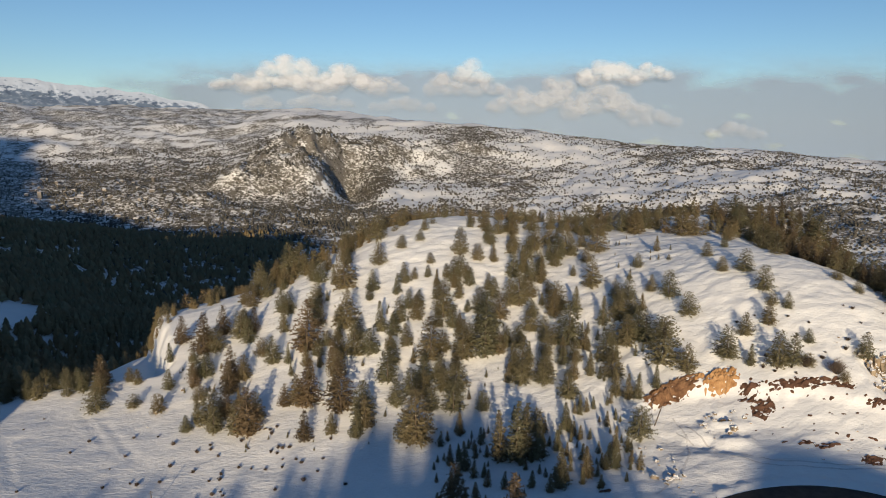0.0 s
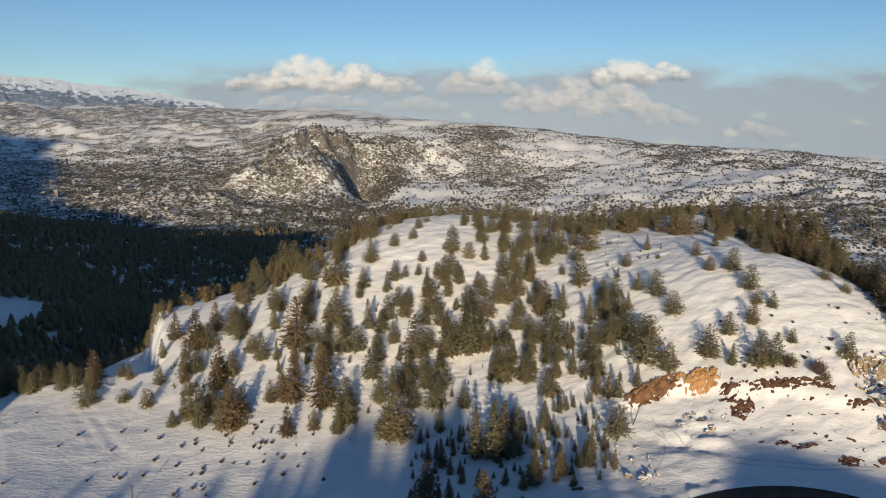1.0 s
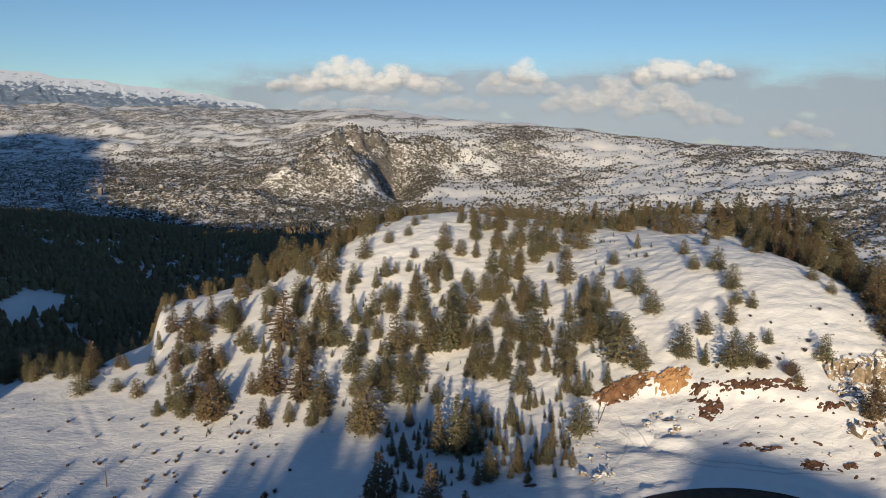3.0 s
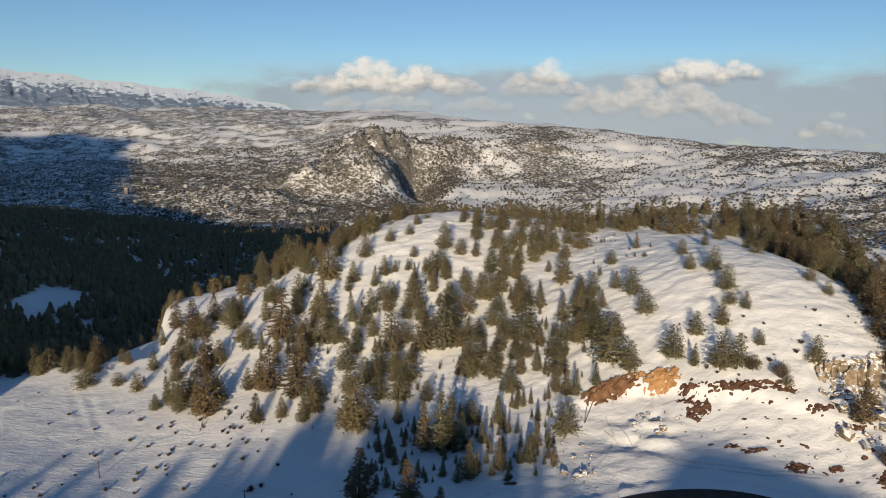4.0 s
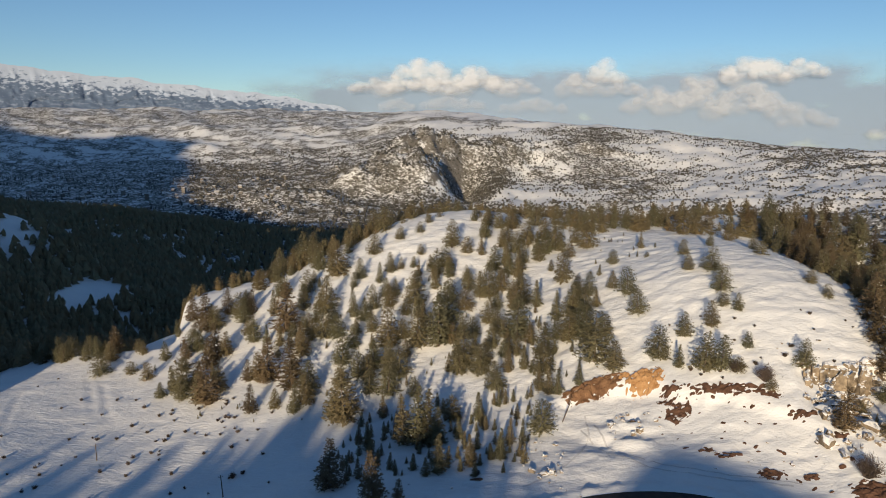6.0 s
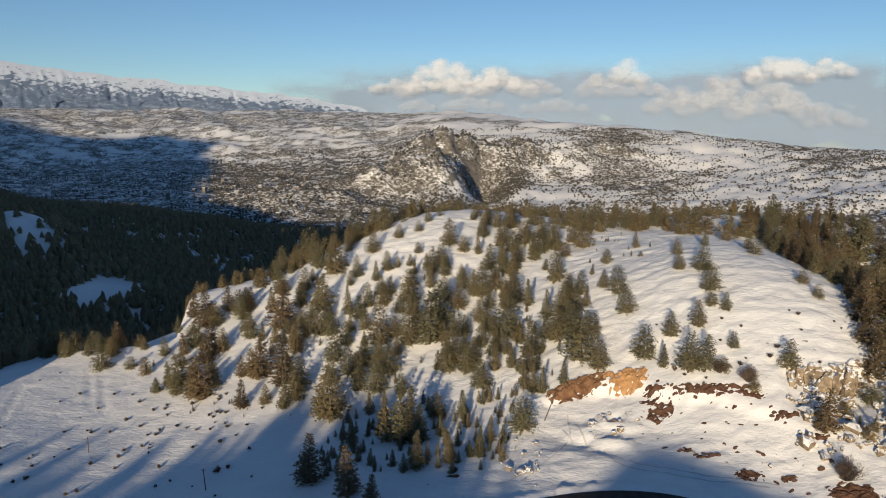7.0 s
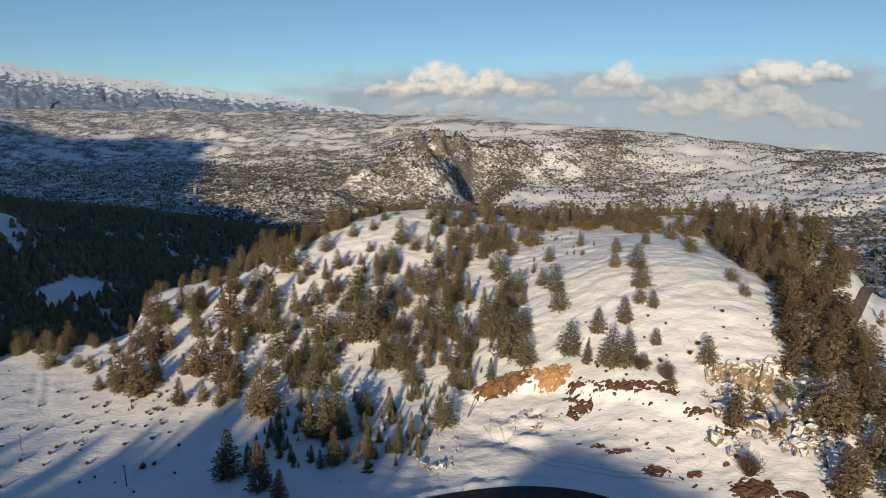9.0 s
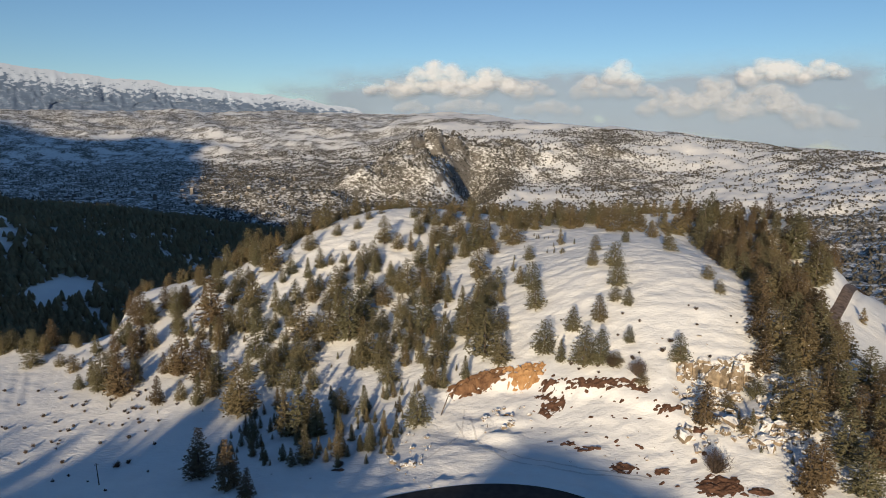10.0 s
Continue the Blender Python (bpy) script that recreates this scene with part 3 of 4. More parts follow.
# Where the pines stand: east, north, height.
PINES = {
    "west flank": {
        "bush": [(-120.0, 225.7, 8.1), (-106.8, 225.3, 5.0), (-66.5, 243.1, 6.7)],
        "cone": [(-126.4, 244.0, 12.0), (-177.9, 295.5, 12.2), (-98.3, 234.6, 7.8), (-70.4, 210.1, 9.2), (-74.2, 229.9, 14.2), (-60.4, 198.1, 15.9), (-91.7, 254.6, 16.7), (-74.3, 260.4, 10.7), (-104.3, 312.8, 7.3), (-42.3, 191.7, 9.4), (-51.7, 210.4, 8.0), (-49.3, 238.1, 19.7), (-44.0, 209.1, 15.7), (-32.7, 203.2, 17.3), (-25.6, 199.6, 11.3), (-38.0, 225.6, 10.5), (-88.6, 233.1, 9.0), (-85.9, 238.9, 9.1)],
        "round": [(-96.1, 219.4, 7.1), (-75.0, 208.0, 12.1)],
        "tall": [(-104.3, 266.1, 11.7), (-59.4, 204.9, 9.9), (-87.4, 266.5, 12.4), (-73.4, 223.9, 11.8)],
        "spire": [(-105.2, 255.9, 7.8), (-60.7, 253.6, 10.3)],
    },
    "middle slope": {
        "cone": [(-35.9, 246.2, 14.4), (-31.1, 230.4, 11.6), (-25.8, 229.1, 9.5), (-18.7, 214.2, 11.4), (-18.1, 237.2, 8.5), (-16.0, 242.9, 9.5), (-10.1, 243.7, 9.7), (-13.1, 230.4, 8.3), (-4.8, 221.6, 15.0), (6.0, 220.0, 13.8), (-8.7, 184.3, 16.2), (-11.7, 185.5, 9.8), (-4.4, 197.3, 8.2), (23.8, 205.5, 12.8), (18.2, 219.1, 7.8), (29.8, 199.7, 9.7), (40.0, 214.2, 14.8), (33.2, 219.5, 8.6)],
        "spire": [(-22.7, 239.7, 11.5)],
        "tall": [(-0.2, 242.9, 13.6), (13.4, 219.0, 18.5), (14.7, 229.0, 16.0), (23.8, 244.1, 10.3), (27.4, 243.0, 13.6), (32.1, 211.1, 9.3)],
        "round": [(-0.6, 205.7, 8.1), (39.3, 234.6, 10.7), (24.6, 220.5, 7.5)],
    },
    "east slope": {
        "cone": [(49.2, 201.1, 10.5), (52.5, 207.9, 7.2), (58.8, 230.5, 6.7), (61.6, 202.5, 10.4), (68.7, 186.6, 8.8), (35.8, 189.9, 8.6), (31.1, 203.5, 8.9), (87.7, 193.0, 7.2), (102.3, 198.5, 5.3), (103.4, 249.0, 4.9), (114.4, 178.3, 7.3)],
        "round": [(61.2, 217.4, 7.7), (63.6, 191.4, 15.0), (73.9, 219.8, 9.4), (76.1, 208.0, 7.8), (80.4, 187.8, 9.5), (98.9, 221.3, 7.8), (99.8, 208.8, 8.3), (93.3, 239.3, 5.4), (92.5, 223.5, 5.3), (102.5, 185.3, 4.5)],
        "spire": [(64.6, 217.5, 6.2), (38.5, 197.5, 8.7), (43.5, 197.1, 7.7), (85.1, 182.6, 6.6)],
        "tall": [(94.8, 193.9, 7.9), (90.9, 179.3, 11.1), (95.0, 179.2, 9.8)],
        "bush": [(99.1, 201.5, 4.0), (99.0, 178.4, 3.8), (105.1, 171.5, 3.2)],
    },
    "crown": {
        "cone": [(-69.0, 310.0, 15.5), (-68.0, 289.0, 5.1), (-84.3, 315.3, 12.8), (-64.6, 309.8, 13.8), (-50.7, 281.4, 9.8), (-39.8, 271.6, 15.5), (-40.6, 290.4, 7.6), (-40.5, 303.7, 8.4), (-26.7, 282.0, 10.2), (-37.5, 317.6, 11.1), (-7.8, 305.8, 6.5), (3.8, 262.6, 10.1), (9.2, 263.7, 6.8), (17.0, 256.0, 6.5), (29.8, 285.5, 8.3), (46.5, 272.2, 10.1), (52.0, 272.9, 7.9), (53.5, 243.2, 12.3), (57.6, 281.3, 8.1), (37.2, 259.3, 7.7), (49.0, 254.3, 4.3)],
        "round": [(-29.3, 307.1, 11.8), (-17.6, 291.0, 6.3), (-18.6, 319.6, 8.9), (14.2, 276.7, 7.2), (19.3, 294.1, 4.9), (-5.1, 276.4, 4.8), (38.2, 282.4, 10.6), (61.8, 272.5, 11.2), (70.7, 245.8, 5.7)],
        "bush": [(-9.7, 295.8, 4.8)],
        "tall": [(7.2, 281.1, 12.3)],
    },
    "summit": {
        "spire": [(65.9, 238.9, 4.0), (81.1, 257.2, 6.2)],
        "bush": [(82.2, 246.2, 2.0), (117.2, 237.6, 4.7), (125.2, 213.2, 3.9), (127.2, 204.9, 4.1)],
        "cone": [(117.1, 247.7, 5.9), (19.5, 304.1, 7.5), (24.8, 301.0, 9.1), (30.7, 305.6, 8.9), (49.3, 310.7, 9.6), (55.6, 309.2, 8.8), (75.4, 328.9, 9.9), (79.3, 300.8, 9.6), (91.6, 306.1, 9.9), (107.7, 306.6, 9.8), (111.7, 301.2, 7.9), (128.4, 313.8, 7.4), (135.8, 301.5, 9.5), (130.7, 304.2, 8.2), (12.6, 308.6, 6.1), (142.4, 297.0, 10.5)],
        "round": [(40.6, 309.0, 10.1), (68.2, 315.9, 10.2), (83.3, 294.3, 10.7), (99.4, 282.0, 11.1), (114.2, 271.7, 6.5), (1.7, 329.3, 6.3)],
        "tall": [(94.8, 303.6, 9.0)],
    },
    "front grove": {
        "cone": [(0.7, 145.3, 12.9), (14.1, 136.4, 12.1), (21.3, 130.4, 6.8), (13.7, 167.0, 14.2), (20.0, 167.6, 14.9), (23.2, 165.1, 10.9), (32.7, 177.0, 8.1)],
        "tall": [(17.8, 166.0, 16.5)],
        "round": [(24.6, 178.7, 7.4), (50.0, 166.8, 9.3)],
        "spire": [(28.8, 167.5, 6.1), (0.6, 169.5, 5.8), (4.4, 166.0, 8.0), (26.3, 149.9, 10.1), (33.7, 154.0, 8.1), (40.7, 155.8, 8.0), (42.4, 162.4, 7.5), (51.2, 183.1, 8.0), (53.5, 182.2, 7.8), (59.3, 184.1, 6.7), (48.5, 185.8, 8.6), (3.6, 183.2, 7.0)],
    },
    "east foot": {
        "tall": [(117.8, 159.6, 10.5), (144.5, 166.7, 11.6), (150.2, 192.5, 13.3)],
        "cone": [(135.0, 142.1, 11.7), (138.6, 146.0, 10.5), (137.3, 163.6, 12.9), (139.7, 161.2, 12.8), (149.6, 176.4, 12.3), (143.2, 181.2, 12.8), (133.8, 179.8, 11.3), (138.9, 185.4, 13.1), (145.4, 153.3, 12.0), (145.6, 143.8, 10.4), (150.6, 163.7, 10.4), (136.6, 198.1, 13.9), (144.1, 212.1, 14.6), (149.3, 211.1, 14.6), (160.0, 289.8, 17.8), (174.3, 313.6, 19.0), (181.1, 304.3, 18.5)],
        "bush": [(131.1, 171.8, 4.9), (124.3, 168.2, 3.6), (126.1, 157.9, 3.8)],
        "spire": [(134.5, 169.8, 3.7), (128.2, 160.6, 4.0), (131.7, 163.5, 2.8), (132.8, 162.4, 3.8), (135.3, 163.5, 3.4)],
    },
    "field edge": {
        "cone": [(-165.8, 253.0, 11.3), (-156.5, 248.3, 10.1), (-166.8, 281.8, 10.0), (-167.8, 299.5, 12.8), (-179.2, 270.1, 12.1)],
    },
}

rng = random.Random(5)
for region, kinds in PINES.items():
    for kind, spots in kinds.items():
        for x, y, h in spots:
            dull = kind in ("cone", "tall") and region in ("west flank", "front grove", "east foot") and (int(7 * x + 5 * y) % 5 < 3)
            slim = region == "front grove" and kind in ("cone", "tall") and y > 150
            plant("spire" if slim else "russet" if dull else kind, x, y, h, rng, "pines on the hill")


def scatter(count, inside, gap, rng, box, taken=()):
    """Places at random in a box, no two nearer than gap, kept where inside(x, y) holds."""
    cells, found = {}, []
    for x, y in taken:
        cells.setdefault((int(x // gap), int(y // gap)), []).append((x, y))
    for _ in range(count * 12):
        x, y = rng.uniform(box[0], box[1]), rng.uniform(box[2], box[3])
        i, j = int(x // gap), int(y // gap)
        if not inside(x, y) or any((x - a) ** 2 + (y - b) ** 2 < gap * gap for di in (-1, 0, 1) for dj in (-1, 0, 1) for a, b in cells.get((i + di, j + dj), ())):
            continue
        cells.setdefault((i, j), []).append((x, y))
        found.append((x, y))
        if len(found) == count:
            break
    return found


PLACED = [(x, y) for kinds in PINES.values() for spots in kinds.values() for x, y, h in spots]


def off_lane(x, y):
    return abs(x - float(np.interp(y, LANE_Y, LANE_X))) > 7.5 or y < 200


# smaller pines that fill the slope between the grown ones
FILL = [(-46, 48, 188, 268, 76), (-96, -44, 200, 268, 26), (-92, -40, 266, 318, 18), (20, 75, 262, 305, 20), (48, 72, 190, 230, 10)]
for x0, x1, y0, y1, count in FILL:
    for x, y in scatter(count, lambda x, y: gradient_noise(x / 17.0, y / 17.0, 3) > -0.32, 3.6, rng, (x0, x1, y0, y1), PLACED):
        plant(rng.choice(["cone", "cone", "spire", "tall", "round"]), x, y, rng.uniform(4.5, 11.0), rng, "pines on the hill")


# trees along the edge of the field
for x, y in scatter(26, lambda x, y: abs(y - 250 + 0.25 * (x + 150)) < 9, 3.4, rng, (-185, -112, 235, 272), PLACED):
    plant(rng.choice(["cone", "cone", "tall", "round"]), x, y, rng.uniform(5.5, 9.5), rng, "pines on the hill")
# the wood on the eastern flank, tree by tree
for x, y in scatter(135, lambda x, y: off_lane(x, y) and x > 132 + max(0, 24 - abs(y - 190)) * 0.1 + max(0, 176 - y) * 0.3 and gradient_noise(x / 14.0, y / 14.0, 12) > -0.45 and x < np.interp(y, LANE_Y, LANE_X) + 3, 4.8, random.Random(8), (128, 205, 150, 345), PLACED):
    plant(rng.choice(["russet", "russet", "russet", "cone", "tall"]), x, y, rng.uniform(7, 13.5), rng, "wood on the eastern flank")
# young conifers between the grown ones
THICKETS = [(-4, 47, 148, 186, 110, 1.5, 5.0), (44, 60, 182, 226, 26, 1.6, 4.5), (-100, -78, 224, 246, 16, 1.0, 2.6), (62, 86, 243, 285, 16, 0.9, 2.2), (-30, 40, 196, 262, 26, 1.0, 3.0), (112, 136, 150, 166, 9, 1.0, 2.4), (-60, -20, 185, 200, 12, 0.8, 2.0)]
for x0, x1, y0, y1, count, low, high in THICKETS:
    for x, y in scatter(count, lambda x, y: True, 1.3, rng, (x0, x1, y0, y1)):
        plant("sapling", x, y, rng.uniform(low, high), rng, "young conifers")


# ---- woods too thick to count ----
def merged(name, patterns, spots, mat, label, category):
    """Many small forms in one mesh: spots are x, y, z, turn, width, height, pattern number."""
    vs, fs, base = [], [], 0
    spots = np.array(spots)
    ns = []
    for k, (v, f, *soft) in enumerate(patterns):
        sel = spots[spots[:, 6] == k]
        if not len(sel):
            continue
        v, f = np.array(v, float), np.array(f, np.int64)
        c, s = np.cos(sel[:, 3])[:, None], np.sin(sel[:, 3])[:, None]
        w, h = sel[:, 4][:, None], sel[:, 5][:, None]
        x = (v[:, 0] * c - v[:, 1] * s) * w + sel[:, 0][:, None]
        y = (v[:, 0] * s + v[:, 1] * c) * w + sel[:, 1][:, None]
        z = v[:, 2] * h + sel[:, 2][:, None]
        vs.append(np.stack([x, y, z], -1).reshape(-1, 3))
        fs.append((f[None] + (np.arange(len(sel)) * len(v))[:, None, None] + base).reshape(-1, 3))
        base += len(sel) * len(v)
        if soft:
            q = soft[0]
            ns.append(np.stack([q[:, 0] * c - q[:, 1] * s, q[:, 0] * s + q[:, 1] * c, q[:, 2] + 0 * c], -1).reshape(-1, 3))
    vs, fs = np.concatenate(vs), np.concatenate(fs)
    me = bpy.data.meshes.new(name)
    me.vertices.add(len(vs))
    me.vertices.foreach_set("co", vs.astype(np.float32).ravel())
    me.loops.add(fs.size)
    me.loops.foreach_set("vertex_index", fs.astype(np.int32).ravel())
    me.polygons.add(len(fs))
    me.polygons.foreach_set("loop_start", np.arange(0, fs.size, 3, dtype=np.int32))
    me.update(calc_edges=True)
    if ns:
        me.polygons.foreach_set("use_smooth", np.ones(len(fs), bool))
        me.normals_split_custom_set_from_vertices(np.concatenate(ns))
    me.materials.append(mat)
    return tagged(new(name, me), label, category, kind="stuff")


def rough_tree(seed, radius, tiers, sides, point=0.8):
    """A small conifer of unit height: ragged skirts one above the other."""
    r = random.Random(seed)
    v, f = [], []
    for k in range(tiers):
        u = k / tiers
        low, top = 0.04 + 0.86 * u - 0.02, min(1.0, 0.04 + 0.86 * u + 1.9 / tiers)
        reach = radius * (1 - u) ** point + 0.012
        n = len(v)
        v.append((r.uniform(-0.02, 0.02), r.uniform(-0.02, 0.02), top))
        for a in range(2 * sides):
            w = math.pi * (a + r.uniform(-0.35, 0.35)) / sides
            d = reach * (r.uniform(0.75, 1.25) if a % 2 else r.uniform(0.35, 0.6))
            v.append((d * math.cos(w), d * math.sin(w), low + r.uniform(-0.03, 0.03) + (0 if a % 2 else 0.04)))
        f += [(n, n + 1 + a, n + 1 + (a + 1) % (2 * sides)) for a in range(2 * sides)]
    return v, f


def clump(seed, sides=4):
    """A low rounded bush of unit width with a ragged outline."""
    r = random.Random(seed)
    v = [(r.uniform(-0.1, 0.1), r.uniform(-0.1, 0.1), r.uniform(0.7, 0.95))]
    for z, d in ((0.45, 0.42), (-0.1, 0.5)):
        for a in range(sides):
            w = 6.283 * (a + r.uniform(-0.3, 0.3)) / sides
            e = d * r.uniform(0.65, 1.2)
            v.append((e * math.cos(w), e * math.sin(w), z * r.uniform(0.6, 1.3)))
    f = [(0, 1 + a, 1 + (a + 1) % sides) for a in range(sides)]
    for a in range(sides):
        b = (a + 1) % sides
        f += [(1 + a, 1 + sides + a, 1 + sides + b), (1 + a, 1 + sides + b, 1 + b)]
    return v, f


def strew(n, bearings, distances, keep, seed, size, patterns, tall=1.0):
    """Spots thrown at random over a sector of the land."""
    g = np.random.RandomState(seed)
    b = np.radians(g.uniform(*bearings, n))
    d = np.sqrt(g.uniform(distances[0] ** 2, distances[1] ** 2, n))
    x, y = MIDDLE[0] - d * np.sin(b), MIDDLE[1] + d * np.cos(b)
    z = land(x, y)
    ok = g.uniform(0, 1, n) < keep(x, y, z, d, np.degrees(b))
    s = g.uniform(*size, n) * g.uniform(0.7, 1.15, n)
    spots = np.stack([x, y, z - 0.2, g.uniform(0, 6.28, n), s, s * tall, g.randint(0, patterns, n)], -1)
    return spots[ok]


FOREST = needle_material("forest_needles", (0.17, 0.158, 0.094), (0.30, 0.265, 0.158), False)
SCRUB = plain_material("scrub", (0.055, 0.052, 0.044), (0.12, 0.11, 0.092), 0.06)
trees_rough = [rough_tree(k, 0.34 + 0.05 * (k % 3), 6, 5, 0.5) for k in range(4)]
trees_small = [rough_tree(k + 9, 0.38 + 0.06 * (k % 3), 3, 4, 0.5) for k in range(3)]


def left_wood(x, y, z, d, b):
    gaps = 0.7 * ease(0.6, 0.95, fractal(x / 55, y / 55, 3, 81))
    glade = 0.5 * np.exp(-((x + 346) / 26) ** 2 - ((y - 436) / 22) ** 2) + np.exp(-((x + 268) / 20) ** 2 - ((y - 420) / 36) ** 2) + np.exp(-((x + 385) / 44) ** 2 - ((y - 485) / 40) ** 2)
    return ease(-172, -186, x - 0.35 * (y - 250)) * (1 - gaps) * (1 - np.clip(1.6 * glade, 0, 1)) * ease(-160, -60, z)


def behind_hill(x, y, z, d, b):
    return (np.hypot(x - 20, y - 230) < 300) * ease(-0.3, 0.25, fractal(x / 26, y / 26, 3, 83)) * (1 - 0.5 * ease(120, 150, x)) * (y > 285 + 26 * np.exp(-((x - 0) / 60) ** 2)) * (z > -70) * (np.abs(x - np.interp(y, LANE_Y, LANE_X)) > 8)


merged("valley_wood", trees_rough, strew(4300, (20, 52), (280, 520), left_wood, 1, (6, 11), 4), FOREST, "dense dark pine wood on the shaded hillside", "woods")
merged("middle_valley_wood", trees_small, strew(5200, (20, 52), (515, 690), left_wood, 7, (6.5, 11), 3), FOREST, "dark pine wood filling the shaded slope", "woods")
merged("far_valley_wood", trees_small, strew(13500, (6, 56), (660, 1250), lambda x, y, z, d, b: ease(-150, -40, z + 90 * ease(900, 700, d)) * ease(1.1, 0.7, fractal(x / 90, y / 90, 3, 85)) * ease(11, 17, b), 2, (7, 11), 3), FOREST, "dark pine wood over the farther shaded hill", "woods")
def leafy(seed, radius, point):
    v, f = crown_arrays(random.Random(seed), 10, radius, 0.06, point, 0.33)
    f, normals = bough_normals(v, f)
    return (np.array(v) / 10).tolist(), f.tolist(), normals


merged("crest_wood", [leafy(61, 3.2, 0.6), leafy(62, 4.0, 0.42), leafy(63, 2.8, 0.7), leafy(64, 4.6, 0.38)], strew(2400, (-40, 30), (280, 420), behind_hill, 3, (3.2, 7.8), 4), FOREST, "thick olive green pine wood along the hill crest", "woods")


def hill_scrub(x, y, z, d, b):
    c = scrub_cover(x, y, z)
    return np.clip(1.5 * c - 0.12 + 0.5 * massif(x, y), 0.08, 1) * ease(640, 900, d)


merged("hillside_scrub", [clump(k) for k in range(4)], strew(56000, (-38, 30), (700, 3000), hill_scrub, 4, (3.2, 7.0), 4, 0.85), SCRUB, "dark scrub and low oaks dotted over the far slopes", "scrub")
merged("ravine_wood", [clump(20 + k) for k in range(3)] + trees_small[:1], strew(13000, (2, 17), (1200, 2350), lambda x, y, z, d, b: np.clip(0.55 * massif(x, y) * ease(-0.2, 0.5, fractal(x / 45, y / 60, 3, 89)) + 1.2 * np.exp(-((x + 180) / 42) ** 2 - ((y - 1960) / 170) ** 2) + 0.7 * np.exp(-((x + 200) / 130) ** 2 - ((y - 1400) / 200) ** 2), 0, 1), 8, (4, 8), 4, 0.9), SCRUB, "dark oak and juniper thicket in the rocky ravine", "woods")
merged("valley_orchards", [rough_tree(30 + k, 0.2, 2, 4) for k in range(3)], strew(6500, (12, 52), (1300, 3100), lambda x, y, z, d, b: ease(-70, -95, z) * ease(-0.35, 0.25, fractal(x / 140, y / 140, 3, 87)), 6, (5, 11), 3), SCRUB, "bare orchards and poplars over the valley floor", "trees")
merged("ridge_wood", trees_rough, [(x, y, float(land(x, y)) - 0.3, x, h, h, k % 4) for k, (x, y, h) in enumerate((x, y, 5 + 6 * ((7 * x + 3 * y) % 1)) for x, y in scatter(90, lambda x, y: gradient_noise(x / 9.0, 2.5, 8) > -0.15, 3.0, random.Random(71), (-170, 42, -150, -118)))], FOREST, "pine wood on the rise behind the flight, throwing long shadows", "woods")

# ---- the far range ----
def haze_tinted_range():
    """A long snow-topped range on the horizon, dark woods on its flanks, haze mixed into its colours."""
    b, u = np.meshgrid(np.arange(15, 64, 0.08), np.linspace(0, 1, 46), indexing="ij")
    crest = np.interp(b, [15, 17.5, 18.9, 22, 25.1, 29, 33.6, 39, 44.6, 52, 64], [90, 150, 192, 240, 270, 300, 340, 376, 428, 455, 420])
    crest = crest + 12 * fractal(b / 2.2, 0 * b + 3, 5, 111)
    spur = ridged(b / 4.0 + 0.7 * fractal(b / 3, u * 1.6, 3, 113), u * 2.2, 5, 115)
    r = 4520 + 250 * u ** 0.8 + 26 * spur * np.sin(np.pi * u)
    z = 40 + (crest - 40) * (0.72 * u + 0.28 * u ** 3) + 9 * spur * np.sin(np.pi * u)
    x, y = MIDDLE[0] - r * np.sin(np.radians(b)), MIDDLE[1] + r * np.cos(np.radians(b))
    n, m = b.shape
    i, j = np.meshgrid(np.arange(n - 1), np.arange(m - 1), indexing="ij")
    faces = np.stack([i * m + j, i * m + j + 1, (i + 1) * m + j + 1, (i + 1) * m + j], -1).reshape(-1, 4)
    mat, nodes, l, shader = material("haze_tinted_range")
    me = mesh_of("haze_tinted_range", np.stack([x, y, z], -1).reshape(-1, 3).tolist(), faces.tolist(), mat, True)
    me.attributes.new("height", "FLOAT", "POINT").data.foreach_set("value", u.astype(np.float32).ravel())
    a = nodes.new("ShaderNodeAttribute")
    a.attribute_name = "height"
    geo = nodes.new("ShaderNodeNewGeometry")
    flat = nodes.new("ShaderNodeMapping")
    flat.inputs["Scale"].default_value = (0.5, 0.5, 1.0)
    l.new(geo.outputs["Position"], flat.inputs[0])
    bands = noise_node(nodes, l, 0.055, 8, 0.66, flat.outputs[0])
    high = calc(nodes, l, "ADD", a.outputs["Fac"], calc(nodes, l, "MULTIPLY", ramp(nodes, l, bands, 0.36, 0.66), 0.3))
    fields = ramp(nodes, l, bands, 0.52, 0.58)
    # bluish woods and dulled snow put the haze of distance into the colour
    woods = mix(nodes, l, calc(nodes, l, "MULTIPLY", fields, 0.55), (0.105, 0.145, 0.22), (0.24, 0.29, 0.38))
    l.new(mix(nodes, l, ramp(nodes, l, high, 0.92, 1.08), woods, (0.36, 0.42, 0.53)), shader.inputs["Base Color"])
    shader.inputs["Roughness"].default_value = 0.95
    shader.inputs["Specular IOR Level"].default_value = 0.0
    return tagged(new("backdrop", me), "distant mountain range tinted blue for haze, with snow along its crest", "mountains", kind="structure")


haze_tinted_range()

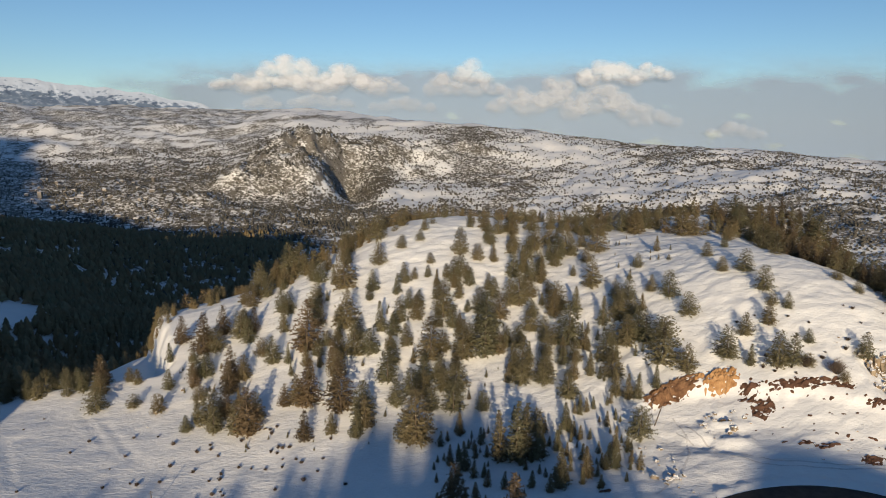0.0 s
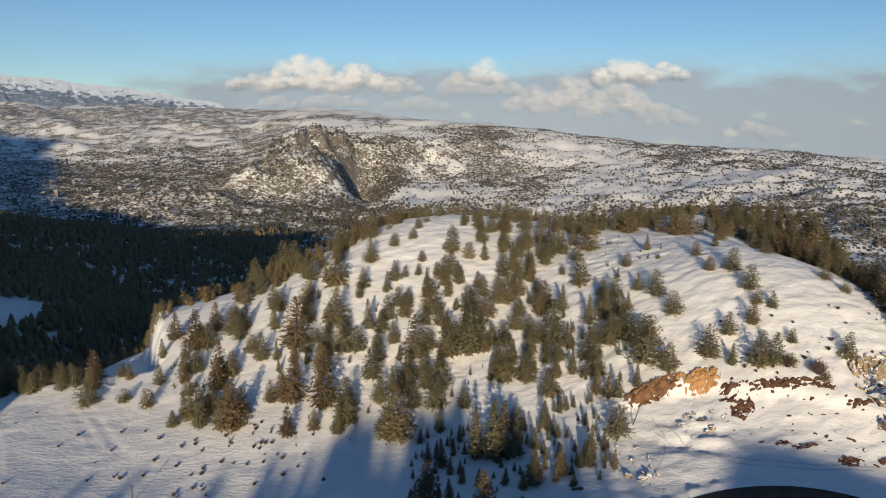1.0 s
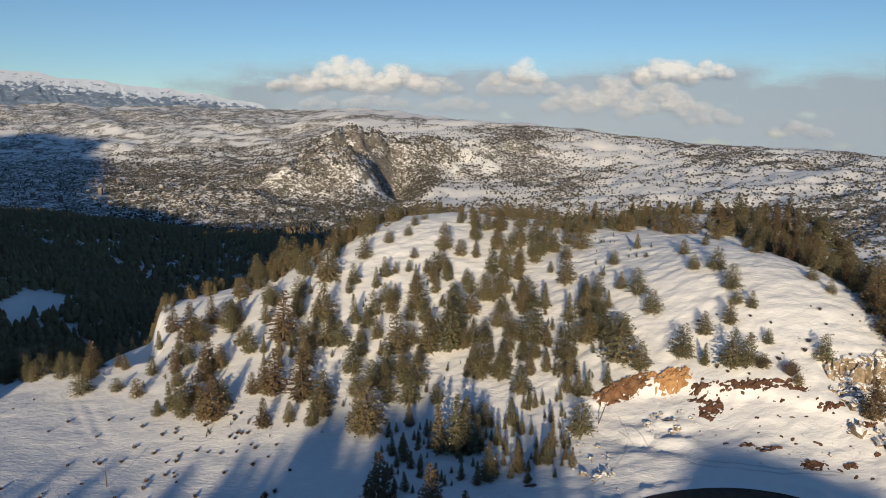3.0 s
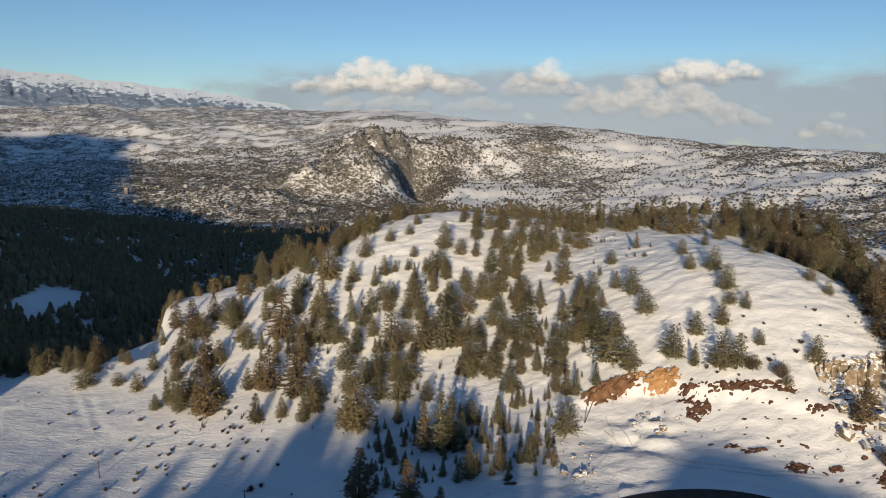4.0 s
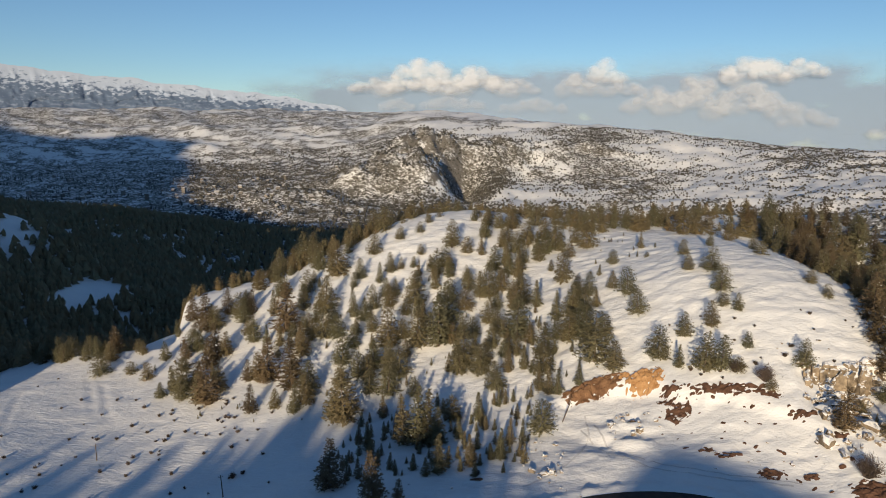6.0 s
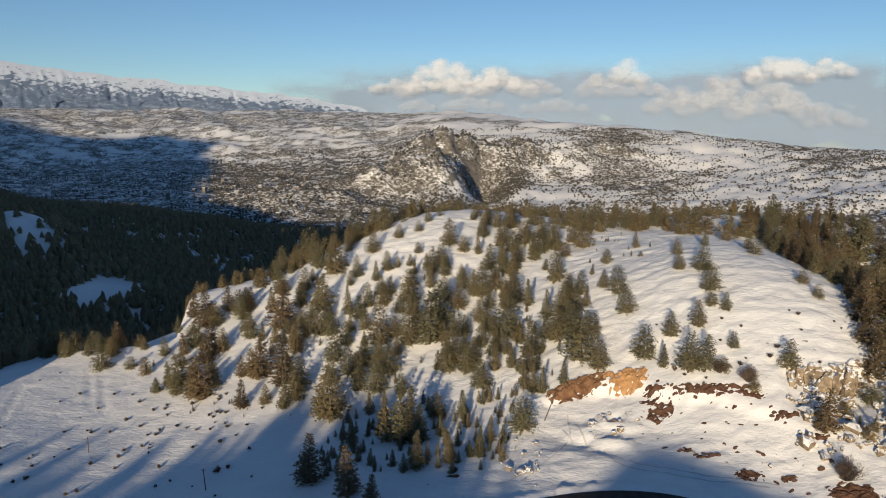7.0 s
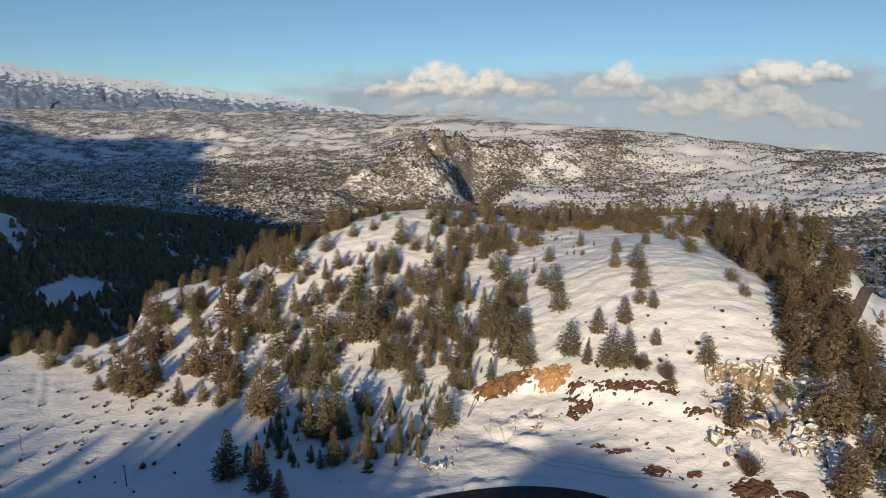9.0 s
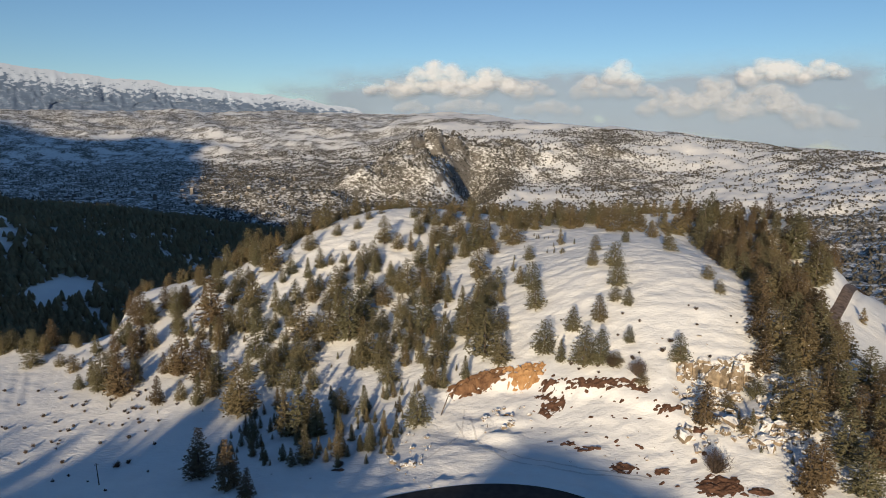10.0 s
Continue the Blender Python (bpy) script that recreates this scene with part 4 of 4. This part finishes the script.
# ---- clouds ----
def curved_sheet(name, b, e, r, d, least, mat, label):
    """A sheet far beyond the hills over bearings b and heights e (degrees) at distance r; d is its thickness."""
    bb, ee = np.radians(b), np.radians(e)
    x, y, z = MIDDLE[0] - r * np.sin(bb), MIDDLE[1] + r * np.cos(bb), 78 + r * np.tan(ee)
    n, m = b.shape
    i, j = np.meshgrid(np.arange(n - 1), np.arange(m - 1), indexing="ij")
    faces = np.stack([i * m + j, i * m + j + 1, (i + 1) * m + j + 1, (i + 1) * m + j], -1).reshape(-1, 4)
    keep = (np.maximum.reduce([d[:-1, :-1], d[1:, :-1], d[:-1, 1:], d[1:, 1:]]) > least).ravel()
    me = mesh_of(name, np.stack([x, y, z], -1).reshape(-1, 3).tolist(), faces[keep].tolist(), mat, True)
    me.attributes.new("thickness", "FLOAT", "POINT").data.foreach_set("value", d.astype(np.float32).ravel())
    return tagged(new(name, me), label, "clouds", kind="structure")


def shade_veils(veils, mat, label):
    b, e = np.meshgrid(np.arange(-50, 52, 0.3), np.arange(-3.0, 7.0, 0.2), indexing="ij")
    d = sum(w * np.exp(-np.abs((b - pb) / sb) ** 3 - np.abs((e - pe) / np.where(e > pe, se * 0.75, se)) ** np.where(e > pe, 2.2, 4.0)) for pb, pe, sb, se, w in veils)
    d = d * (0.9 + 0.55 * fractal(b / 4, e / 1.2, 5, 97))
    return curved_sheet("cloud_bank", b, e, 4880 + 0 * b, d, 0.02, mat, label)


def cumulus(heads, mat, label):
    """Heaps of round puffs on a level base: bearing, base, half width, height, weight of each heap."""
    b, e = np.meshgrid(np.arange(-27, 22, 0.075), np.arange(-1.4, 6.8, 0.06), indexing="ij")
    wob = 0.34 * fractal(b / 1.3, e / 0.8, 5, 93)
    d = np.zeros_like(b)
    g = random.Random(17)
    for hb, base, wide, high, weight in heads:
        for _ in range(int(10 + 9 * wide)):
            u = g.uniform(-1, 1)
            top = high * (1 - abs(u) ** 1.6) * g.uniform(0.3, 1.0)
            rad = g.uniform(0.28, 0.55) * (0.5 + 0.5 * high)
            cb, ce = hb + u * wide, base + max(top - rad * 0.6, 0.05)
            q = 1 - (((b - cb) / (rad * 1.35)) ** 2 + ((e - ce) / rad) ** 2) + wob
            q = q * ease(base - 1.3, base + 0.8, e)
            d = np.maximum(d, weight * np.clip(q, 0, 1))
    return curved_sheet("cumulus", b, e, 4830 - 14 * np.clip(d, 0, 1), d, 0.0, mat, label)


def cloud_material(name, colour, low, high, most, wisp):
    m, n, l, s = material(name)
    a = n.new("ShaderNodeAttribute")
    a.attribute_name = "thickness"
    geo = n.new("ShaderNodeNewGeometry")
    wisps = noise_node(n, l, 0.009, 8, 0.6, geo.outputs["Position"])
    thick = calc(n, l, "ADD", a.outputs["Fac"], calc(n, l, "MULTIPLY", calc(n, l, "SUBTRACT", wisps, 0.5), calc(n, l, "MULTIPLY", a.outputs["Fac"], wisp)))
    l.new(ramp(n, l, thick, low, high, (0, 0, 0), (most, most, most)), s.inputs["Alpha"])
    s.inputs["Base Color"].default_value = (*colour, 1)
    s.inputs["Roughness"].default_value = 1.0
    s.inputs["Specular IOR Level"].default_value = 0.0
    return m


SHADE_VEILS = [(10.0, 1.9, 11.5, 2.6, 1.2), (-4.0, 1.7, 11.0, 2.3, 1.0), (-12.0, 2.0, 7.5, 2.7, 1.1), (-24.0, 1.0, 13.0, 3.4, 0.95), (-38.0, 0.4, 15.0, 3.6, 0.95), (1.0, 3.2, 3.0, 1.2, 0.6), (24.0, 2.6, 1.5, 0.5, 0.25), (17.0, 2.4, 3.2, 1.4, 0.7)]
CUMULUS = [(11.8, 2.7, 3.4, 2.5, 1.0), (7.6, 2.7, 2.8, 2.0, 1.0), (15.8, 2.7, 2.0, 0.95, 0.75), (4.4, 2.6, 1.6, 1.0, 0.55), (-2.4, 3.3, 1.2, 2.0, 0.75), (-0.6, 2.6, 1.6, 1.5, 0.65), (-13.2, 3.4, 2.4, 1.9, 1.0), (-16.2, 3.7, 1.7, 1.0, 0.9),
           (-9.6, 1.2, 3.0, 2.5, 0.62), (-13.0, 0.9, 3.0, 2.3, 0.6), (-6.4, 1.3, 2.2, 1.6, 0.55), (-4.0, 2.4, 1.6, 1.1, 0.5), (-17.0, 0.2, 1.6, 1.0, 0.4), (-23.0, -0.6, 1.8, 1.0, 0.4), (14.0, 1.3, 1.2, 0.9, 0.45), (9.5, 1.4, 2.4, 0.9, 0.4), (3.0, 1.2, 2.4, 1.0, 0.4)]
# Grey paints the clouds' shaded body and horizon haze, white their lit heads.
shade_veils(SHADE_VEILS, cloud_material("cloud_shade_grey", (0.215, 0.285, 0.40), 0.02, 0.8, 0.93, 0.45), "cloud bank lying along the far hills, its shade painted grey")
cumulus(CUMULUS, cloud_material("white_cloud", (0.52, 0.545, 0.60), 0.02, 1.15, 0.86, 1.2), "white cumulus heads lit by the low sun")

# ---- bare earth, rock and stones ----
EARTH = plain_material("red_brown_earth", (0.06, 0.032, 0.022), (0.17, 0.09, 0.058), 0.9, 0.95, 0.8, 0.15)
ORANGE = plain_material("orange_earth", (0.30, 0.15, 0.06), (0.55, 0.33, 0.16), 0.7, 0.95, 0.8, 0.2)
BROWN = plain_material("brown_earth_bank", (0.10, 0.05, 0.028), (0.27, 0.15, 0.08), 0.6, 0.95, 0.9, 0.2)
STONE = plain_material("limestone", (0.12, 0.09, 0.062), (0.38, 0.30, 0.21), 0.8, 0.9, 0.9, 0.15, 0.25, 0.36)
TWIG = plain_material("twigs", (0.05, 0.038, 0.03), (0.15, 0.11, 0.085), 2.0, 0.9, spread=0.3)


def earth_patch(x, y, a, b, turn, lift, mat, seed, label, ragged=0.6):
    """Ground that shows through the snow: a rough lump whose skirts dive under it, so that its outline is ragged."""
    n, m = int(np.clip(2 * a / 0.2, 14, 90)), int(np.clip(2 * b / 0.2, 12, 56))
    u, v = np.meshgrid(np.linspace(-1, 1, n), np.linspace(-1, 1, m), indexing="ij")
    c, s = math.cos(radians(turn)), math.sin(radians(turn))
    px, py = x + u * a * c - v * b * s, y + u * a * s + v * b * c
    shape = 1 - np.abs(u) ** 2.4 - np.abs(v) ** 2.4
    rough = fractal(px / 1.5 + seed, py / 1.0, 5, 100 + seed)
    z = land(px, py) + lift * np.maximum(shape * 0.9 + ragged * rough - 0.25, -0.5) + 0.0
    i, j = np.meshgrid(np.arange(n - 1), np.arange(m - 1), indexing="ij")
    faces = np.stack([i * m + j, (i + 1) * m + j, (i + 1) * m + j + 1, i * m + j + 1], -1).reshape(-1, 4)
    me = mesh_of("bare_earth", np.stack([px, py, z], -1).reshape(-1, 3).tolist(), faces.tolist(), mat)
    return tagged(new("bare_earth", me), label, "earth", kind="structure")


earth_patch(62.8, 181.8, 9.2, 2.9, 12, 0.7, BROWN, 1, "steep brown earth bank cut into the snowy slope", 0.75)
earth_patch(76.4, 181.2, 5.0, 3.3, 4, 0.9, ORANGE, 2, "crumbling orange earth bank below the pines", 0.9)
earth_patch(71.2, 183.4, 2.6, 1.0, 8, 0.7, ORANGE, 3, "crumbling orange earth bank below the pines", 0.9)
for k, (x, y, a, b, turn) in enumerate([(96.3, 173.4, 9.5, 1.3, -12), (83.6, 171.0, 3.8, 2.8, 30), (81.6, 175.6, 2.2, 2.6, 60), (104.6, 170.4, 3.2, 1.0, -15), (111.0, 164.4, 2.6, 1.2, -10), (116.8, 158.2, 1.7, 1.0, 0),
                                        (100.5, 149.1, 3.2, 1.6, 0), (108.6, 149.0, 1.9, 1.0, 5), (88.4, 157.2, 2.2, 0.7, 10), (93.0, 155.0, 2.6, 0.8, 0), (36.2, 146.4, 1.6, 0.6, 0)]):
    earth_patch(x, y, a, b, turn, 0.32, EARTH, 10 + k, "dark red-brown earth showing through the snow", 1.25)
earth_patch(119.2, 143.8, 5.0, 3.0, -4, 0.5, EARTH, 31, "dark red-brown earth showing through the snow", 0.6)
earth_patch(126.6, 142.4, 2.6, 1.3, 0, 0.4, EARTH, 32, "dark red-brown earth showing through the snow", 0.8)
specks = random.Random(77)
for k in range(64):
    x = specks.uniform(78, 118)
    y = float(np.interp(x, BROW_X, BROW_Y)) + specks.choice([specks.gauss(0, 1.2), specks.uniform(-20, -4)])
    a = specks.uniform(0.25, 0.75)
    earth_patch(x, y, a, a * specks.uniform(0.4, 0.8), specks.uniform(-30, 30), 0.2, EARTH, 50 + k, "clod of dark earth showing through the snow", 0.7)
for k, (x, y, a, b) in enumerate([(72.6, 169.4, 1.6, 0.8)]):
    earth_patch(x, y, a, b, 10, 0.6, ORANGE, 40 + k, "tan rubble heap half under snow", 0.8)


def rock_mesh(rng, w, d, h, cuts=2, rough=0.36, rounded=0.55):
    """A broken block: a box cut finer and knocked about, narrower above."""
    bm = bmesh.new()
    bmesh.ops.create_cube(bm, size=1.0)
    bmesh.ops.subdivide_edges(bm, edges=bm.edges[:], cuts=cuts, use_grid_fill=True)
    off = Vector((rng.uniform(0, 90), rng.uniform(0, 90), rng.uniform(0, 90)))
    for q in bm.verts:
        p = q.co.copy()
        p = p.lerp(p.normalized() * 0.62, rounded)
        p += noise.noise_vector(p * 1.7 + off) * rough + noise.noise_vector(p * 4.3 + off) * rough * 0.4
        k = 1 - 0.28 * (p.z + 0.5)
        q.co = Vector((p.x * w * k, p.y * d * k, (p.z + 0.38) * h))
    bmesh.ops.triangulate(bm, faces=bm.faces[:])
    me = bpy.data.meshes.new("rock")
    bm.to_mesh(me)
    bm.free()
    me.materials.append(STONE)
    return me


rng = random.Random(21)
outcrop = tagged(new("rocky_outcrop"), "fissured tan limestone outcrop with snow on its ledges", "rock")
outcrop.location = (124.0, 180.0, float(land(124.0, 180.0)))
bpy.context.view_layer.update()
for row, (set_back, high, count) in enumerate([(1.6, 1.0, 15), (0.2, 0.82, 13), (-1.5, 0.45, 11)]):
    for k in range(count):
        x = 113.5 + 20.5 * (k + rng.uniform(0.1, 0.9)) / count
        brow = float(np.interp(x, CLIFF_X, CLIFF_Y))
        y = brow + set_back - 1.4 + rng.uniform(-1.3, 1.0)
        foot = float(land(x, y - 1.0)) - 0.7
        tall = max((float(land(x, brow + 1.5)) + 0.5 - foot) * high * rng.uniform(0.35, 1.1), 1.1)
        ob = new("rock_slab", rock_mesh(rng, rng.uniform(1.3, 4.2), rng.uniform(2.0, 3.4), tall, 5, 0.27, 0.12))
        ob.parent = outcrop
        ob.matrix_basis = Matrix.Translation(-outcrop.location) @ pose(x, y, foot + 0.12 * tall, rng.uniform(-9, 9), rng.uniform(-9, 9), rng.uniform(-40, 40))
boulders = [rock_mesh(rng, rng.uniform(0.9, 1.5), rng.uniform(0.7, 1.1), rng.uniform(0.55, 0.9)) for _ in range(6)]
FIELDS = [((112, 140, 153, 175), 120, 0.8, 2.7), ((84, 112, 150, 160), 16, 0.25, 0.7), ((67, 79, 163, 173), 18, 0.5, 1.5), ((42, 56, 147, 163), 24, 0.4, 1.5), ((108, 122, 174, 186), 10, 0.3, 0.8), ((20, 60, 138, 147), 10, 0.3, 0.8), ((136, 150, 140, 165), 14, 0.4, 1.2), ((-100, -40, 205, 268), 30, 0.4, 1.2), ((-40, 45, 190, 262), 22, 0.3, 1.0)]
for box, count, low, high in FIELDS:
    for x, y in scatter(count, lambda x, y: True, 0.9, rng, box):
        ob = tagged(new("boulder", rng.choice(boulders)), "grey-tan boulder half buried in the snow", "rock", "boulders")
        s = low + (high - low) * rng.random() ** 2.6
        ob.matrix_basis = pose(x, y, float(land(x, y)) - 0.05 * s, rng.uniform(-15, 15), rng.uniform(-15, 15), rng.uniform(0, 360)) @ Matrix.Diagonal((s * rng.uniform(0.8, 1.5), s * rng.uniform(0.7, 1.2), s * rng.uniform(0.8, 1.3), 1))

# ---- roads ----
ASPHALT = plain_material("wet_asphalt", (0.022, 0.020, 0.019), (0.055, 0.048, 0.044), 0.5, 0.55, 0.3, 0.02)
MUD = plain_material("muddy_lane", (0.06, 0.04, 0.03), (0.26, 0.20, 0.17), 0.5, 0.7, 0.5, 0.08)


def strip(name, points, width, mat, label, above=0.08, across=6):
    pts = np.array(points, float)
    t = np.gradient(pts, axis=0)
    side = np.stack([-t[:, 1], t[:, 0]], -1) / np.hypot(t[:, 0], t[:, 1])[:, None]
    k = np.linspace(-0.5, 0.5, across)
    p = pts[:, None, :] + side[:, None, :] * k[None, :, None] * width
    z = land(p[..., 0], p[..., 1])
    z = z.max(axis=1, keepdims=True) * 0.5 + z * 0.5 + above
    n = len(pts)
    faces = [(i * across + j, i * across + j + 1, (i + 1) * across + j + 1, (i + 1) * across + j) for i in range(n - 1) for j in range(across - 1)]
    me = mesh_of(name, np.concatenate([p, z[..., None]], -1).reshape(-1, 3).tolist(), faces, mat, True)
    return tagged(new(name, me), label, "road", kind="structure")


bend = [(BEND[0] + BEND[2] * math.cos(radians(a)), BEND[1] + BEND[2] * math.sin(radians(a))) for a in range(-40, 221, 2)]
strip("road", bend, 6.8, ASPHALT, "wet dark asphalt road bend between ploughed snow", 0.12)
lane_y = np.arange(206, 428, 2.0)
strip("lane", np.stack([np.interp(lane_y, LANE_Y, LANE_X), lane_y], -1), 4.2, MUD, "muddy brown lane with ploughed snow along its sides", 0.15)


PACKED = plain_material("packed_snow", (0.58, 0.57, 0.57), (0.74, 0.73, 0.72), 1.2, 0.6, 0.4, 0.05)
for k, way in enumerate([[(61, 174), (62, 166), (60, 158), (55, 150), (47, 143)], [(60, 168), (66, 158), (76, 151), (90, 147.5), (104, 146)], [(63, 170), (67, 160), (78, 152.5), (92, 148.6), (106, 147)]]):
    t = np.linspace(0, 1, 60)
    u = np.linspace(0, 1, len(way))
    strip("track", np.stack([np.interp(t, u, [p[0] for p in way]), np.interp(t, u, [p[1] for p in way])], -1), 0.5, PACKED, "wheel track of packed snow below the cutting", 0.03, 3)


# ---- poles, shrubs ----
def utility_pole(x, y, height, lean=(0, 0)):
    thing = tagged(new("utility_pole"), "thin weathered wooden utility pole standing in the snow", "pole", "utility poles")
    thing.matrix_basis = pose(x, y, float(land(x, y)) - 0.3, lean[0], lean[1], 20)

    def piece(name, parent, sections, mat):
        bm = bmesh.new()
        for (p, r0), (q, r1) in zip(sections, sections[1:]):
            p, q = Vector(p), Vector(q)
            turn = (q - p).to_track_quat("Z", "Y").to_matrix().to_4x4()
            bmesh.ops.create_cone(bm, cap_ends=True, segments=8, radius1=r0, radius2=r1, depth=(q - p).length, matrix=Matrix.Translation((p + q) / 2) @ turn)
        me = bpy.data.meshes.new(name)
        bm.to_mesh(me)
        bm.free()
        me.materials.append(mat)
        ob = new(name, me)
        ob.parent = parent
        return ob

    piece("pole", thing, [((0, 0, 0), 0.16), ((0, 0, height), 0.10)], BARK)
    arm = piece("crossarm", thing, [((-0.55, 0, height - 0.5), 0.06), ((0.55, 0, height - 0.5), 0.06)], BARK)
    for k in (-0.45, 0.0, 0.45):
        piece("insulator", arm, [((k, 0, height - 0.45), 0.05), ((k, 0, height - 0.2), 0.04)], STONE)
    return thing


utility_pole(-76.8, 164.5, 5.3)
utility_pole(-26.8, 144.8, 6.2, (0, -3))
utility_pole(55.2, 171.3, 6.2, (0, 20))


def twig_mesh(seed, count, spread, thick):
    """A leafless shrub of unit height: forking thin twigs."""
    r = random.Random(seed)
    v, f = [], []

    def blade(p, q, w):
        d = (q - p).normalized()
        s = d.cross(Vector((r.uniform(-1, 1), r.uniform(-1, 1), r.uniform(-0.3, 0.3)))).normalized() * w
        n = len(v)
        v.extend([tuple(p + s), tuple(p - s), tuple(q)])
        f.append((n, n + 1, n + 2))

    for _ in range(count):
        a, out = r.uniform(0, 6.283), r.uniform(0.1, 1) * spread
        p = Vector((0.08 * math.cos(a), 0.08 * math.sin(a), 0))
        q = Vector((out * math.cos(a), out * math.sin(a), r.uniform(0.45, 1.0) * (1.1 - 0.4 * out / spread)))
        blade(p, q, thick)
        for _ in range(5):
            k = r.uniform(0.3, 0.9)
            s = p.lerp(q, k)
            blade(s, s + Vector((r.uniform(-0.3, 0.3), r.uniform(-0.3, 0.3), r.uniform(0.05, 0.35))), thick * 0.7)
    return mesh_of("twigs", v, f, TWIG)


shrub_meshes = [twig_mesh(k, 26, 0.6, 0.06) for k in range(3)]
bush_mesh = twig_mesh(9, 130, 0.75, 0.012)
SHRUBS = [(-139, 215), (-136, 222), (-96, 193), (-90, 203), (-98, 204), (-80, 186), (-72, 182), (-66, 177), (-63, 177), (-67, 189), (-80, 178), (-95, 176), (-86, 177), (-59, 182), (-54, 199), (-53, 197), (-52, 200), (-48, 189), (-46, 189), (-43, 183), (-41, 181),
          (-47, 184), (-35, 182), (-34, 190), (-39, 173), (-51, 180), (-63, 170), (-61, 171), (-27, 168), (36, 149), (-31, 156), (-92, 160), (-71, 158), (-58, 166)]
rng = random.Random(33)
for x, y in SHRUBS + scatter(46, lambda x, y: hill(x, y) < -13, 2.0, rng, (-118, -8, 140, 205)) + scatter(24, lambda x, y: True, 2.0, rng, (84, 130, 176, 200)):
    ob = tagged(new("dry_shrub", rng.choice(shrub_meshes)), "dry brown shrub sticking out of the snow", "shrub", "dry shrubs")
    s = rng.uniform(0.7, 1.7)
    ob.matrix_basis = pose(x, y, float(land(x, y)) - 0.08, 0, 0, rng.uniform(0, 360)) @ Matrix.Diagonal((s, s, s * 0.8, 1))
for x, y, s in [(118.6, 147.4, 5.4), (104.2, 173.6, 4.6), (-66, 243, 3.2), (36, 148.5, 1.6), (-30, 156, 2.0), (98, 178, 3.6)]:
    ob = tagged(new("bare_bush", bush_mesh), "leafless grey-brown bush in the snow", "bush", "bare bushes")
    ob.matrix_basis = pose(x, y, float(land(x, y)) - 0.1, 0, 0, rng.uniform(0, 360)) @ Matrix.Diagonal((s, s, s, 1))

# ---- the small town in the valley ----
WALLS = plain_material("plaster", (0.15, 0.135, 0.12), (0.32, 0.285, 0.25), 0.02, 0.9, spread=0.4)
ROOF = plain_material("snowy_roof", (0.45, 0.42, 0.42), (0.80, 0.80, 0.80), 0.06, 0.8)


def house_meshes(w, d, h, roof):
    wall = mesh_of("wall", [(-w, -d, -2), (w, -d, -2), (w, d, -2), (-w, d, -2), (-w, -d, h), (w, -d, h), (w, d, h), (-w, d, h), (-w, 0, h + roof), (w, 0, h + roof)],
                   [(0, 1, 5, 4), (1, 2, 6, 5), (2, 3, 7, 6), (3, 0, 4, 7), (4, 7, 8), (5, 9, 6)], WALLS)
    o, t = 0.5, 0.35
    top = mesh_of("roof", [(-w - o, -d - o, h - 0.2), (w + o, -d - o, h - 0.2), (w + o, 0, h + roof + 0.05), (-w - o, 0, h + roof + 0.05), (-w - o, d + o, h - 0.2), (w + o, d + o, h - 0.2),
                           (-w - o, -d - o, h - 0.2 + t), (w + o, -d - o, h - 0.2 + t), (w + o, 0, h + roof + t), (-w - o, 0, h + roof + t), (-w - o, d + o, h - 0.2 + t), (w + o, d + o, h - 0.2 + t)],
                  [(6, 7, 8, 9), (9, 8, 11, 10), (0, 3, 2, 1), (3, 4, 5, 2), (0, 1, 7, 6), (4, 10, 11, 5), (0, 6, 9, 3), (3, 9, 10, 4), (1, 2, 8, 7), (2, 5, 11, 8)], ROOF)
    return wall, top


HOUSES = [house_meshes(4.6, 3.6, 4, 1.8), house_meshes(4, 3.2, 3, 1.6), house_meshes(6, 4, 5.5, 2.0), house_meshes(4.5, 4, 13, 0.9)]
g = np.random.RandomState(44)
count = 0
while count < 190:
    b, d = radians(g.normal(31, 7.5)), g.normal(2050, 330)
    x, y = MIDDLE[0] - d * math.sin(b), d * math.cos(b)
    z = float(land(x, y))
    if z > -70 or not 1300 < d < 3000:
        continue
    house = tagged(new("house"), "small plastered house with a snow-covered roof", "house", "houses of the valley town")
    house.matrix_basis = pose(x, y, z - 0.5, 0, 0, float(g.uniform(0, 180)))
    kind = HOUSES[int(g.choice(4, p=[0.45, 0.36, 0.16, 0.03]))]
    for name, me in zip(("wall", "roof"), kind):
        ob = new(name, me)
        ob.parent = house
    count += 1

# patterns that found no place are taken away
for kind in PATTERNS.values():
    for tree in kind:
        if tree.name not in _used:
            for o in (*tree.children_recursive, tree):
                bpy.data.objects.remove(o)
